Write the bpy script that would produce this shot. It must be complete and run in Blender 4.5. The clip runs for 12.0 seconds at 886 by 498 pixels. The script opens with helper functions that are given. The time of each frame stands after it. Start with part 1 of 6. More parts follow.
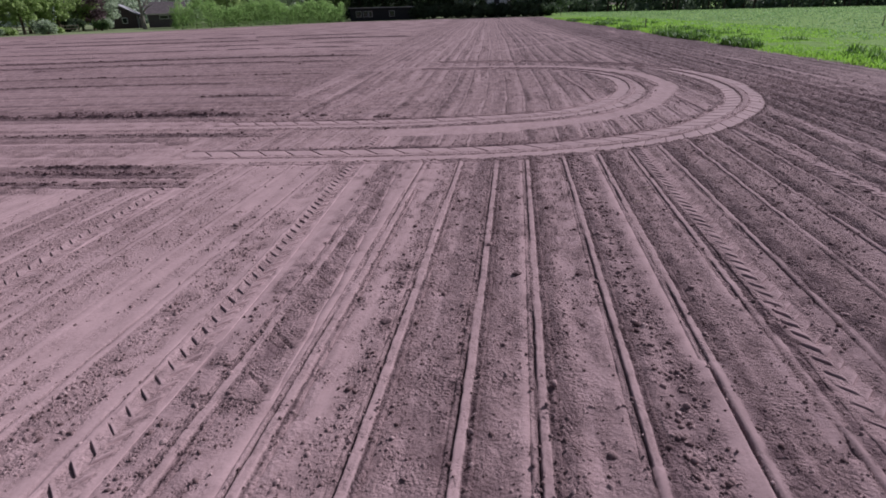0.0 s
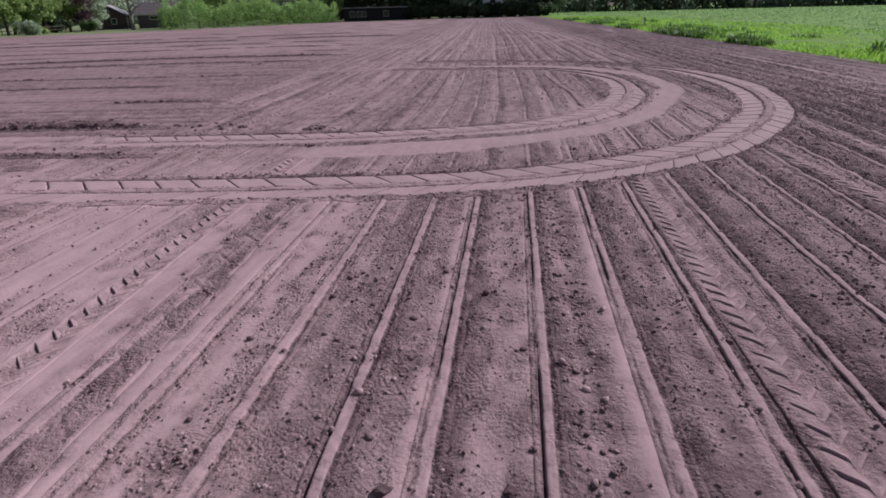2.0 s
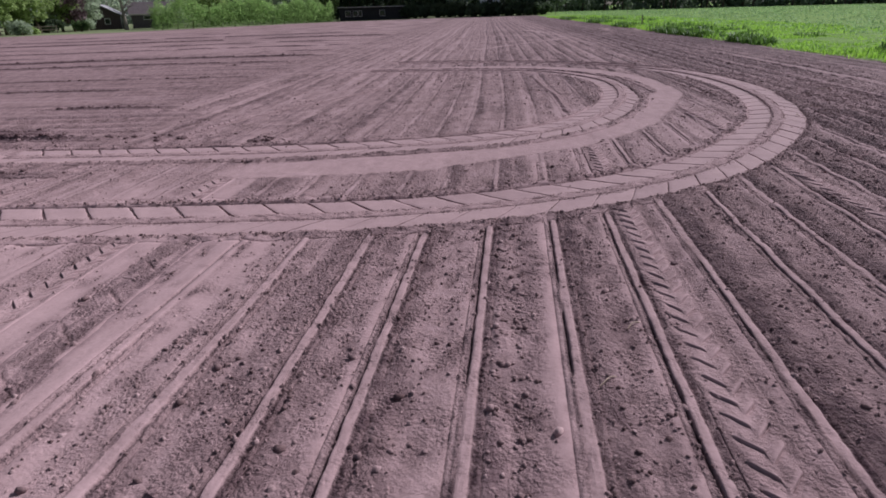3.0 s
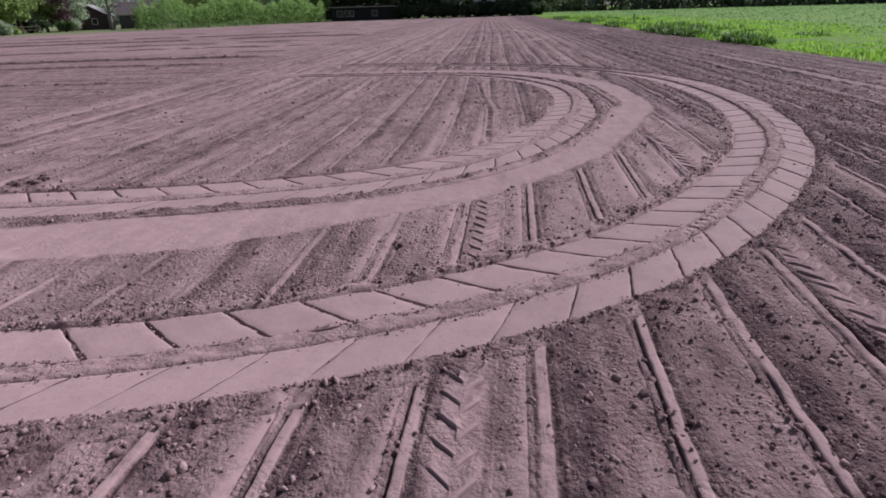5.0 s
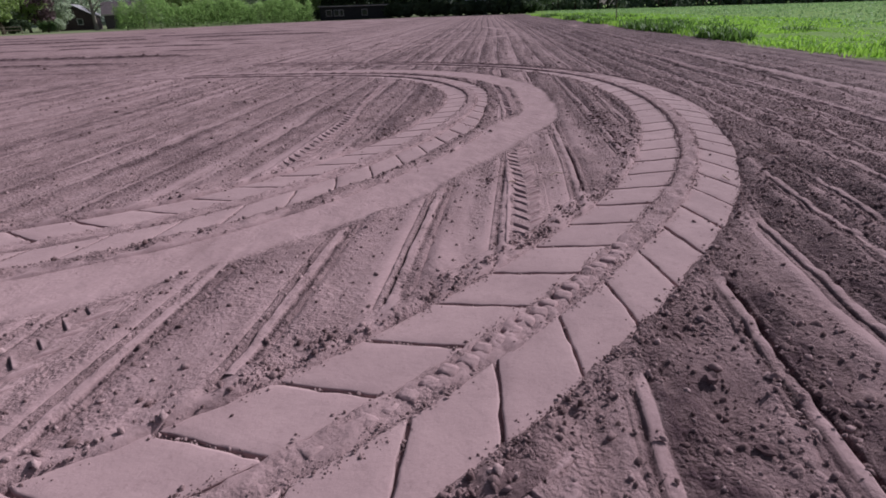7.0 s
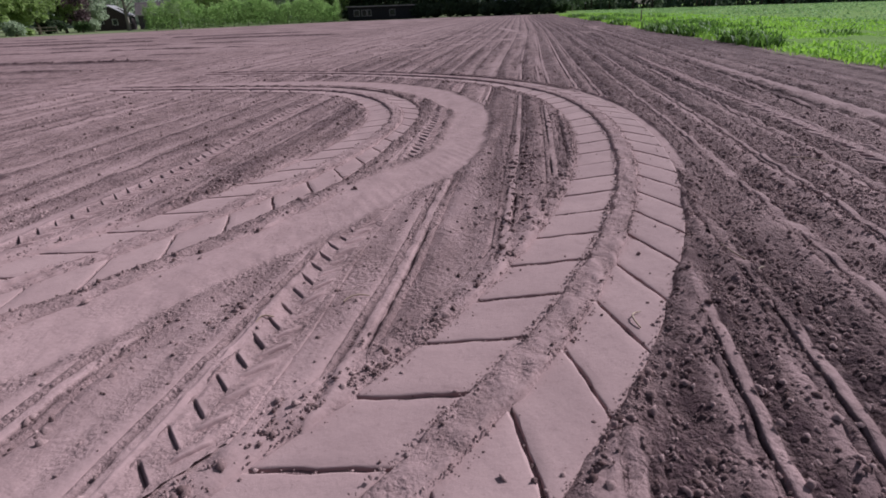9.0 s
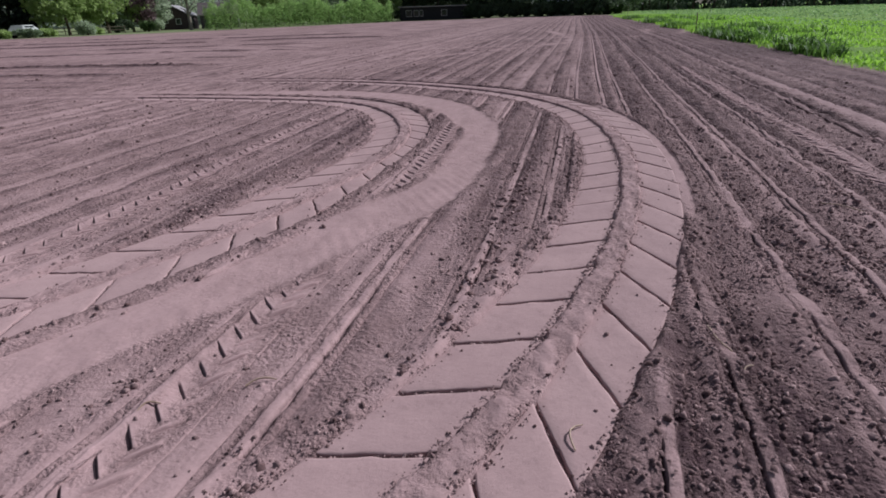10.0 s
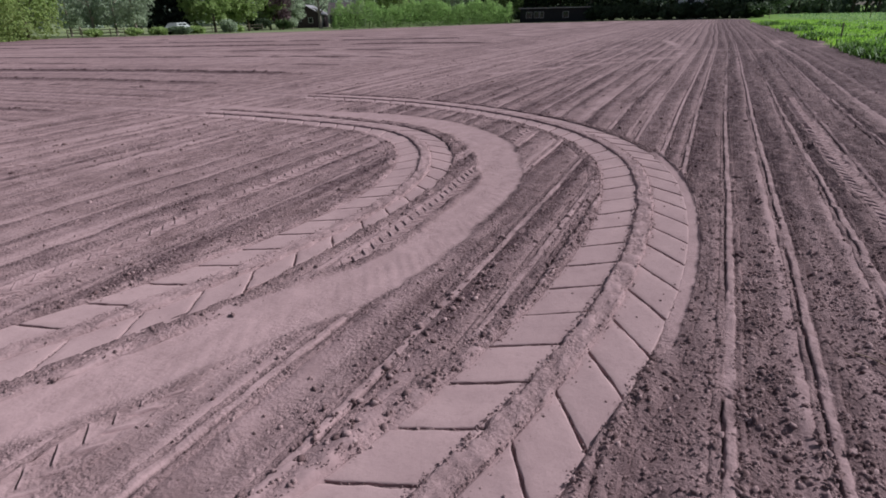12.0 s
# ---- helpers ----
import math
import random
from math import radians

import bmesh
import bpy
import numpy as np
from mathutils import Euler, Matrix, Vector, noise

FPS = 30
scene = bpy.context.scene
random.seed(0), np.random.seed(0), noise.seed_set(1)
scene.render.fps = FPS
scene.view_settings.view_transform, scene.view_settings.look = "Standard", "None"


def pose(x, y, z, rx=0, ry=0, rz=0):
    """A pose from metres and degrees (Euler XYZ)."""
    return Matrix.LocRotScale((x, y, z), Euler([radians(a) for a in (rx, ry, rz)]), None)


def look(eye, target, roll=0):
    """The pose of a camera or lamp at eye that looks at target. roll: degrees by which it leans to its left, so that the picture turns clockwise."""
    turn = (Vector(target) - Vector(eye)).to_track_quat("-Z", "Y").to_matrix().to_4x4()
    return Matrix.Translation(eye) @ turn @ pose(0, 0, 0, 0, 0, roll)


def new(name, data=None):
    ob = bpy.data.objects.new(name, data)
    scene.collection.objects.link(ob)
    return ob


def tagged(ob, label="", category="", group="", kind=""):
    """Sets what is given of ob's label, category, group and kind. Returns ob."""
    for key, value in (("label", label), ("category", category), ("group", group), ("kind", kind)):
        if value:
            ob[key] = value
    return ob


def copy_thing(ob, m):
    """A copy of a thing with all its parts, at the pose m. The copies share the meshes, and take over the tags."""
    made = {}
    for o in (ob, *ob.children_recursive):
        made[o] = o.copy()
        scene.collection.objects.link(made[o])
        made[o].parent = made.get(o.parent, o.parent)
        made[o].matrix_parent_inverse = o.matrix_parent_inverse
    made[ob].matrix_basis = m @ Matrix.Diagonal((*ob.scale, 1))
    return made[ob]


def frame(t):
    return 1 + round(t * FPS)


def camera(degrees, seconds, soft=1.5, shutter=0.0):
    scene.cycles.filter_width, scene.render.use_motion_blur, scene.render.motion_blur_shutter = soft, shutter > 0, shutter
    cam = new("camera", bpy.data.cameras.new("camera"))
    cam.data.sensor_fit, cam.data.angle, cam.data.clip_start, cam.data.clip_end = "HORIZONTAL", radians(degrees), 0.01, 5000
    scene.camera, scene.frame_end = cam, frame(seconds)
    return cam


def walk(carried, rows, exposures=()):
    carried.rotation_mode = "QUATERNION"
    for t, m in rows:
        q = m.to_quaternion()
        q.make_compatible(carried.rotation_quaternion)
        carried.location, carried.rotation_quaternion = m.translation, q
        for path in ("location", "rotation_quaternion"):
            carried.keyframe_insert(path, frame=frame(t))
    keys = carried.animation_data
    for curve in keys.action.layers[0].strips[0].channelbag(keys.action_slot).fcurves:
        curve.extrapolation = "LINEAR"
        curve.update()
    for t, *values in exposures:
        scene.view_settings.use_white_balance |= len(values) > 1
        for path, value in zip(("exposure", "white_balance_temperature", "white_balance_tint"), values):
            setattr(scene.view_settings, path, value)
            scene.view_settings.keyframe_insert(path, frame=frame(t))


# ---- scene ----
cam = camera(77.0, 12.0, soft=1.75)
PATH = [
    (0, (1.628, 0.526, 1.473), (1.383, 2.346, 0.68), -1.4),
    (0.5, (1.71, 0.948, 1.428), (1.466, 2.768, 0.636), -1.4),
    (1, (1.783, 1.405, 1.367), (1.537, 3.225, 0.576), -1.5),
    (1.5, (1.879, 1.911, 1.308), (1.636, 3.732, 0.519), -1.4),
    (2, (2.012, 2.393, 1.273), (1.769, 4.215, 0.483), -1.5),
    (2.5, (2.136, 2.829, 1.248), (1.895, 4.65, 0.457), -1.6),
    (4.5, (2.859, 4.813, 1.112), (2.617, 6.634, 0.322), -1.6),
    (5, (3.14, 5.322, 1.078), (2.897, 7.144, 0.289), -1.6),
    (5.5, (3.446, 5.808, 1.027), (3.202, 7.63, 0.237), -1.7),
    (6, (3.757, 6.266, 0.974), (3.513, 8.088, 0.186), -1.8),
    (6.5, (4.082, 6.703, 0.926), (3.836, 8.525, 0.137), -1.8),
    (7, (4.356, 7.105, 0.88), (4.11, 8.926, 0.091), -1.8),
    (7.2, (4.46, 7.264, 0.865), (4.206, 9.085, 0.076), -1.8),
    (8.8, (5.145, 8.529, 0.882), (4.811, 10.336, 0.092), -2.0),
    (9, (5.211, 8.639, 0.891), (4.858, 10.444, 0.104), -1.9),
    (9.5, (5.359, 8.862, 0.935), (4.94, 10.653, 0.15), -1.9),
    (10, (5.509, 9.059, 0.999), (4.997, 10.826, 0.216), -1.8),
    (10.5, (5.694, 9.262, 1.075), (5.085, 11.0, 0.294), -1.7),
    (11, (5.859, 9.472, 1.139), (5.175, 11.182, 0.36), -1.7),
    (11.5, (6.005, 9.694, 1.201), (5.232, 11.367, 0.424), -1.6),
    (12, (6.108, 9.921, 1.268), (5.248, 11.551, 0.492), -1.3),
]
walk(cam, [(t, look(eye, target, roll)) for t, eye, target, roll in PATH],
     exposures=[(0, -0.10, 5800, 16.5), (5, -0.02, 5900, 14.5), (6, -0.13, 5880, 15), (7, -0.14, 5870, 15.5), (8.8, -0.07, 5860, 12.5), (9.5, -0.08, 5870, 9), (12, -0.08, 5870, 9)])

# ---- light: high spring sun ahead and to the right, clear sky ----
SUN_ELEV, SUN_AZ = 37.0, 46.0          # degrees; azimuth clockwise from +y
world = bpy.data.worlds.new("sky")
scene.world = world
world.use_nodes = True
nt = world.node_tree
sky = nt.nodes.new("ShaderNodeTexSky")
sky.sky_type, sky.sun_disc = "NISHITA", False
sky.dust_density, sky.air_density = 3.0, 0.9
sky.sun_elevation, sky.sun_rotation = radians(SUN_ELEV), radians(SUN_AZ)
nt.nodes["Background"].inputs["Strength"].default_value = 0.062
haze = nt.nodes.new("ShaderNodeHueSaturation")          # thin spring haze pales the sky
haze.inputs["Saturation"].default_value = 0.55
nt.links.new(sky.outputs[0], haze.inputs["Color"])
nt.links.new(haze.outputs[0], nt.nodes["Background"].inputs["Color"])
sun = new("sun", bpy.data.lights.new("sun", "SUN"))
sun.data.energy, sun.data.angle, sun.data.color = 4.7, radians(0.55), (1.0, 0.95, 0.90)
az, el = radians(SUN_AZ), radians(SUN_ELEV)
sun.matrix_world = look((0, 0, 30), (-math.sin(az) * math.cos(el), -math.cos(az) * math.cos(el), 30 - math.sin(el)))


# ---- materials ----
class Mat:
    """A node material with a few short-hands."""

    def __init__(self, name, rough=0.9, spec=0.2):
        self.m = bpy.data.materials.new(name)
        self.m.use_nodes = True
        self.t = self.m.node_tree
        self.b = self.t.nodes["Principled BSDF"]
        self.b.inputs["Roughness"].default_value = rough
        self.b.inputs["Specular IOR Level"].default_value = spec

    def node(self, kind, **values):
        n = self.t.nodes.new(kind)
        for k, v in values.items():
            n.inputs[k.replace("_", " ")].default_value = v
        return n

    def link(self, a, b):
        self.t.links.new(a, b)

    def noise(self, scale, detail=4.0, rough=0.6, vector=None):
        n = self.node("ShaderNodeTexNoise", Scale=scale, Detail=detail, Roughness=rough)
        self.link(vector or self.position(), n.inputs["Vector"])
        return n.outputs["Fac"]

    def position(self):
        return self.node("ShaderNodeNewGeometry").outputs["Position"]

    def local(self):
        return self.node("ShaderNodeTexCoord").outputs["Object"]

    def ramp(self, fac, stops):
        n = self.t.nodes.new("ShaderNodeValToRGB")
        e = n.color_ramp.elements
        while len(e) < len(stops):
            e.new(0.5)
        for i, (p, c) in enumerate(stops):
            e[i].position, e[i].color = p, (*c, 1) if len(c) == 3 else c
        self.link(fac, n.inputs["Fac"])
        return n.outputs["Color"]

    def mix(self, fac, a, b, how="MIX"):
        n = self.t.nodes.new("ShaderNodeMix")
        n.data_type, n.blend_type = "RGBA", how
        for i, v in ((0, fac), (6, a), (7, b)):
            if isinstance(v, (int, float)):
                n.inputs[i].default_value = v
            elif isinstance(v, tuple):
                n.inputs[i].default_value = (*v, 1)
            else:
                self.link(v, n.inputs[i])
        return n.outputs[2]

    def math(self, how, a, b=0.0, clamp=False):
        n = self.t.nodes.new("ShaderNodeMath")
        n.operation, n.use_clamp = how, clamp
        for i, v in ((0, a), (1, b)):
            if isinstance(v, (int, float)):
                n.inputs[i].default_value = v
            else:
                self.link(v, n.inputs[i])
        return n.outputs[0]

    def attr(self, name):
        n = self.t.nodes.new("ShaderNodeAttribute")
        n.attribute_name = name
        return n.outputs["Fac"]

    def island(self):
        return self.node("ShaderNodeNewGeometry").outputs["Random Per Island"]

    def object_random(self):
        return self.node("ShaderNodeObjectInfo").outputs["Random"]

    def bump(self, height, strength, distance):
        n = self.node("ShaderNodeBump", Distance=distance)
        if isinstance(strength, (int, float)):
            n.inputs["Strength"].default_value = strength
        else:
            self.link(strength, n.inputs["Strength"])
        self.link(height, n.inputs["Height"])
        self.link(n.outputs["Normal"], self.b.inputs["Normal"])

    def color(self, c):
        if isinstance(c, tuple):
            self.b.inputs["Base Color"].default_value = (*c, 1)
        else:
            self.link(c, self.b.inputs["Base Color"])
        return self


DRY = (0.46, 0.314, 0.322)        # crusted, dried soil
DAMP_SHADE = (0.092, 0.053, 0.064)      # freshly turned, damp soil; also the shade painted into cuts and slits


def soil_material():
    """Soil of the field: crusted where pressed, crumbly between, damp where turned, painted shade in slits and on near
    sides, grass where green.
    """
    m = Mat("soil", 0.95, 0.12)
    m.b.inputs["Diffuse Roughness"].default_value = 0.28
    press, damp_shade, green = m.attr("press"), m.attr("damp_shade"), m.attr("green")
    lawn = m.attr("lawn")
    drawn = m.node("ShaderNodeMapping", Scale=(1.0, 0.42, 1.0))
    m.link(m.position(), drawn.inputs["Vector"])
    broad = m.noise(1.3, 5, 0.62, drawn.outputs[0])
    mid = m.noise(7.0, 6, 0.66, drawn.outputs[0])
    patch = m.noise(5.0, 4, 0.6)
    fine = m.noise(60.0, 5, 0.72)
    crumb = m.t.nodes.new("ShaderNodeTexVoronoi")
    crumb.inputs["Scale"].default_value = 54.0
    m.link(m.position(), crumb.inputs["Vector"])
    crumbly = m.ramp(patch, [(0.40, (0.0, 0.0, 0.0)), (0.60, (1, 1, 1))])
    loose = m.mix(m.ramp(mid, [(0.34, (0, 0, 0)), (0.62, (1, 1, 1))]), (0.150, 0.093, 0.096), (0.375, 0.254, 0.258))
    loose = m.mix(m.ramp(broad, [(0.42, (0, 0, 0)), (0.68, (0.7, 0.7, 0.7))]), loose, (0.31, 0.208, 0.212))
    grain = m.mix(m.ramp(crumb.outputs["Color"], [(0.25, (0, 0, 0)), (0.75, (1, 1, 1))]), (0.72, 0.70, 0.70), (1.16, 1.15, 1.15))
    grit = m.ramp(fine, [(0.30, (0.60, 0.57, 0.57)), (0.47, (1, 1, 1)), (0.70, (1.20, 1.19, 1.19))])
    loose = m.mix(0.75, m.mix(m.math("MULTIPLY", crumbly, 0.6), loose, grain, "MULTIPLY"), grit, "MULTIPLY")
    crust = m.mix(m.ramp(mid, [(0.3, (0, 0, 0)), (0.7, (1, 1, 1))]), (0.375, 0.254, 0.260), DRY)
    crust = m.mix(0.34, crust, grit, "MULTIPLY")
    c = m.mix(press, loose, crust)
    # one mask darkens both damp soil and painted shade
    damp_shade_mix = m.math("MULTIPLY", damp_shade, m.ramp(m.noise(11.0, 6, 0.72), [(0.33, (0.08, 0.08, 0.08)), (0.56, (1, 1, 1))]))
    c = m.mix(damp_shade_mix, c, DAMP_SHADE)
    turf = m.mix(m.noise(0.8, 5), (0.13, 0.24, 0.035), (0.24, 0.38, 0.08))
    turf = m.mix(lawn, turf, m.mix(m.noise(0.4, 5), (0.15, 0.19, 0.085), (0.27, 0.30, 0.16)))
    c = m.mix(green, c, turf)
    m.color(c)
    rough = m.ramp(press, [(0.45, (1, 1, 1)), (0.95, (0.14, 0.14, 0.14))])
    stir = m.math("ADD", m.math("MULTIPLY", crumbly, 0.8), m.math("MULTIPLY", damp_shade, 0.35), True)
    lumps = m.math("MULTIPLY", m.math("SUBTRACT", 0.7, crumb.outputs["Distance"]), stir)
    small = m.t.nodes.new("ShaderNodeTexVoronoi")
    small.inputs["Scale"].default_value = 112.0
    m.link(m.position(), small.inputs["Vector"])
    lumps = m.math("ADD", lumps, m.math("MULTIPLY", m.math("SUBTRACT", 0.7, small.outputs["Distance"]), m.math("MULTIPLY", stir, 0.45)))
    h = m.math("ADD", m.math("MULTIPLY", lumps, 0.75), m.math("ADD", m.math("MULTIPLY", fine, 0.42), m.math("MULTIPLY", m.noise(22.0, 7, 0.70), 1.35)))
    h = m.math("MULTIPLY", h, m.math("ADD", 0.85, m.math("MULTIPLY", damp_shade, 1.3)))
    m.bump(h, m.math("MULTIPLY", rough, 0.95), 0.017)
    return m.m


def pad_material():
    """Soil pressed smooth by a tyre."""
    m = Mat("pressed_soil", 0.9, 0.15)
    m.b.inputs["Diffuse Roughness"].default_value = 0.28
    c = m.mix(m.noise(7.0, 4), (0.41, 0.279, 0.285), (0.48, 0.332, 0.336))
    c = m.mix(m.math("MULTIPLY", m.object_random(), 0.3), c, (0.34, 0.232, 0.242))
    c = m.mix(m.ramp(m.noise(2.6, 5, 0.7), [(0.42, (0, 0, 0)), (0.72, (0.6, 0.6, 0.6))]), c, (0.30, 0.20, 0.208))
    c = m.mix(m.ramp(m.noise(24.0, 5, 0.75), [(0.54, (0, 0, 0)), (0.75, (0.55, 0.55, 0.55))]), c, (0.27, 0.178, 0.185))
    specks = m.ramp(m.noise(130.0, 3, 0.7), [(0.25, (0.6, 0.58, 0.58)), (0.42, (1, 1, 1))])
    c = m.mix(0.5, c, specks, "MULTIPLY")
    m.color(c)
    m.bump(m.noise(45.0, 6, 0.72), 0.4, 0.007)
    return m.m


def clod_material(name="clod", damp_shade_mix=0.0):
    m = Mat(name, 0.95, 0.1)
    m.b.inputs["Diffuse Roughness"].default_value = 0.28
    c = m.ramp(m.math("FRACT", m.math("ADD", m.island(), m.math("MULTIPLY", m.object_random(), 0.83))), [(0.0, (0.14, 0.086, 0.088)), (0.35, (0.25, 0.164, 0.167)), (0.8, (0.37, 0.252, 0.256)), (1.0, (0.46, 0.32, 0.322))])
    c = m.mix(damp_shade_mix, c, DAMP_SHADE)
    m.color(m.mix(0.5, c, m.ramp(m.noise(90.0, 4), [(0.3, (0.5, 0.5, 0.5)), (0.7, (1.2, 1.2, 1.2))]), "MULTIPLY"))
    m.bump(m.noise(160.0, 3), 0.6, 0.006)
    return m.m


def leaf_material(name, dark, light, through_light=0.35, rough=0.6):
    m = Mat(name, rough, 0.25)
    c = m.mix(m.island(), dark, light)
    c = m.mix(m.math("MULTIPLY", m.noise(0.7, 3), 0.6), c, tuple(v * 0.55 for v in dark))
    m.color(c)
    tr = m.node("ShaderNodeBsdfTranslucent")
    m.link(m.mix(0.5, c, light), tr.inputs["Color"])
    mx = m.node("ShaderNodeMixShader")
    mx.inputs[0].default_value = through_light
    out = m.t.nodes["Material Output"]
    m.link(m.b.outputs[0], mx.inputs[1])
    m.link(tr.outputs[0], mx.inputs[2])
    m.link(mx.outputs[0], out.inputs["Surface"])
    return m.m


def plain_material(name, a, b, scale=3.0, rough=0.7, spec=0.3, bump=0.2, metal=0.0, stretch=(1, 1, 1)):
    m = Mat(name, rough, spec)
    m.b.inputs["Metallic"].default_value = metal
    mp = m.node("ShaderNodeMapping", Scale=stretch)
    m.link(m.local(), mp.inputs["Vector"])
    n = m.noise(scale, 5, 0.65, mp.outputs[0])
    m.color(m.mix(m.ramp(n, [(0.3, (0, 0, 0)), (0.7, (1, 1, 1))]), a, b))
    m.bump(m.noise(scale * 9, 3, 0.6, mp.outputs[0]), bump, 0.01)
    return m.m


SOIL, PAD, CLOD, DAMP_CLOD = soil_material(), pad_material(), clod_material(), clod_material("damp_clod", 0.5)
GRASS = leaf_material("verge_grass", (0.22, 0.44, 0.04), (0.38, 0.62, 0.09), 0.5)
CROP = leaf_material("crop_leaves", (0.24, 0.40, 0.14), (0.36, 0.52, 0.24), 0.4)
WEED = leaf_material("weed_leaves", (0.07, 0.16, 0.03), (0.17, 0.30, 0.06), 0.4)
SPRING = leaf_material("spring_leaves", (0.26, 0.36, 0.12), (0.44, 0.56, 0.22), 0.5)
BRIGHT = leaf_material("hedge_leaves", (0.25, 0.42, 0.12), (0.42, 0.60, 0.22), 0.55)
OLIVE = leaf_material("willow_leaves", (0.23, 0.32, 0.10), (0.40, 0.50, 0.18), 0.5)
CLIPPED = leaf_material("clipped_leaves", (0.10, 0.16, 0.06), (0.20, 0.30, 0.12), 0.4)
# leaf colour paled to stand in for distant haze
HAZE_TINTED = leaf_material("haze_tinted_leaves", (0.40, 0.47, 0.38), (0.60, 0.67, 0.58), 0.5)
DEEP = leaf_material("dark_leaves", (0.05, 0.075, 0.045), (0.11, 0.155, 0.08), 0.3)
DUSK = leaf_material("shaded_leaves", (0.11, 0.155, 0.105), (0.21, 0.275, 0.18), 0.35)
DUSKY = leaf_material("dusky_leaves", (0.16, 0.22, 0.14), (0.29, 0.36, 0.22), 0.4)
GREY_GREEN = leaf_material("grey_leaves", (0.30, 0.37, 0.25), (0.50, 0.58, 0.42), 0.5)
PURPLE = leaf_material("copper_leaves", (0.10, 0.065, 0.075), (0.22, 0.15, 0.16), 0.35)
NEEDLE = leaf_material("conifer_needles", (0.006, 0.012, 0.008), (0.018, 0.03, 0.018), 0.05)
BARK = plain_material("bark", (0.06, 0.045, 0.035), (0.16, 0.13, 0.1), 5.0, 0.9, 0.1, 0.6, stretch=(1, 1, 0.25))
PALE_BARK = plain_material("pale_bark", (0.2, 0.17, 0.14), (0.36, 0.32, 0.27), 5.0, 0.9, 0.1, 0.5, stretch=(1, 1, 0.3))
TARRED = plain_material("tarred_boards", (0.012, 0.012, 0.014), (0.035, 0.033, 0.036), 4.0, 0.7, 0.3, 0.3, stretch=(6, 6, 0.4))
BARN = plain_material("grey_boards", (0.06, 0.05, 0.066), (0.115, 0.095, 0.12), 4.0, 0.75, 0.3, 0.3, stretch=(6, 6, 0.4))
BRICK = plain_material("dark_brick", (0.05, 0.036, 0.044), (0.10, 0.072, 0.084), 6.0, 0.85, 0.2, 0.4)
ROOF = plain_material("roof_tiles", (0.07, 0.055, 0.06), (0.15, 0.125, 0.13), 3.0, 0.8, 0.25, 0.4)
SLATE = plain_material("slate_roof", (0.22, 0.21, 0.23), (0.36, 0.34, 0.36), 3.0, 0.6, 0.35, 0.4)
PALE_ROOF = plain_material("pale_roof", (0.36, 0.33, 0.33), (0.52, 0.48, 0.47), 2.0, 0.7, 0.3, 0.2)
WHITE = plain_material("white_paint", (0.62, 0.62, 0.63), (0.8, 0.8, 0.8), 4.0, 0.5, 0.4, 0.1)
WOOD = plain_material("weathered_wood", (0.16, 0.13, 0.10), (0.33, 0.28, 0.23), 5.0, 0.85, 0.2, 0.3, stretch=(1, 1, 0.2))
STRAW = plain_material("straw", (0.26, 0.18, 0.14), (0.44, 0.33, 0.26), 20.0, 0.7, 0.3, 0.1)
CARPAINT = plain_material("pale_car_paint", (0.36, 0.38, 0.38), (0.42, 0.44, 0.44), 1.0, 0.3, 0.5, 0.0)
RUBBER = plain_material("tyre_rubber", (0.015, 0.015, 0.016), (0.03, 0.03, 0.03), 8.0, 0.8, 0.3, 0.2)
METAL = plain_material("wheel_metal", (0.35, 0.35, 0.36), (0.5, 0.5, 0.5), 8.0, 0.4, 0.5, 0.1, 0.8)
_g = Mat("dark_glass", 0.06, 0.5)
_g.color((0.02, 0.025, 0.03))
GLASS = _g.m


# ---- small helpers ----
def part(name, bm, material, parent=None, label=""):
    me = bpy.data.meshes.new(name)
    bm.to_mesh(me)
    bm.free()
    me.materials.append(material)
    ob = new(name, me)
    if parent is not None:
        ob.parent = parent
    return tagged(ob, label)


def mesh_object(name, verts, faces, material, parent=None, smooth=False):
    me = bpy.data.meshes.new(name)
    me.from_pydata([tuple(v) for v in verts] if not isinstance(verts, np.ndarray) else verts.tolist(), [], faces if not isinstance(faces, np.ndarray) else faces.tolist())
    me.materials.append(material)
    if smooth:
        me.polygons.foreach_set("use_smooth", np.ones(len(me.polygons), bool))
    ob = new(name, me)
    if parent is not None:
        ob.parent = parent
    return ob


def box(bm, x0, x1, y0, y1, z0, z1, bevel=0.0):
    r = bmesh.ops.create_cube(bm, size=1.0)
    for v in r["verts"]:
        v.co = Vector((x0 if v.co.x < 0 else x1, y0 if v.co.y < 0 else y1, z0 if v.co.z < 0 else z1))
    if bevel:
        edges = list({e for v in r["verts"] for e in v.link_edges})
        bmesh.ops.bevel(bm, geom=edges, offset=bevel, segments=2, affect="EDGES")
    return bm


def tube(bm, pts, radii, sides=7):
    rings = []
    for i, (p, r) in enumerate(zip(pts, radii)):
        d = (Vector(pts[min(i + 1, len(pts) - 1)]) - Vector(pts[max(i - 1, 0)])).normalized()
        q = d.to_track_quat("Z", "Y")
        rings.append([bm.verts.new(Vector(p) + q @ Vector((r * math.cos(a), r * math.sin(a), 0))) for a in [2 * math.pi * k / sides for k in range(sides)]])
    for a, b in zip(rings, rings[1:]):
        for k in range(sides):
            bm.faces.new((a[k], a[(k + 1) % sides], b[(k + 1) % sides], b[k]))
    bm.faces.new(rings[-1])
    bm.faces.new(rings[0][::-1])


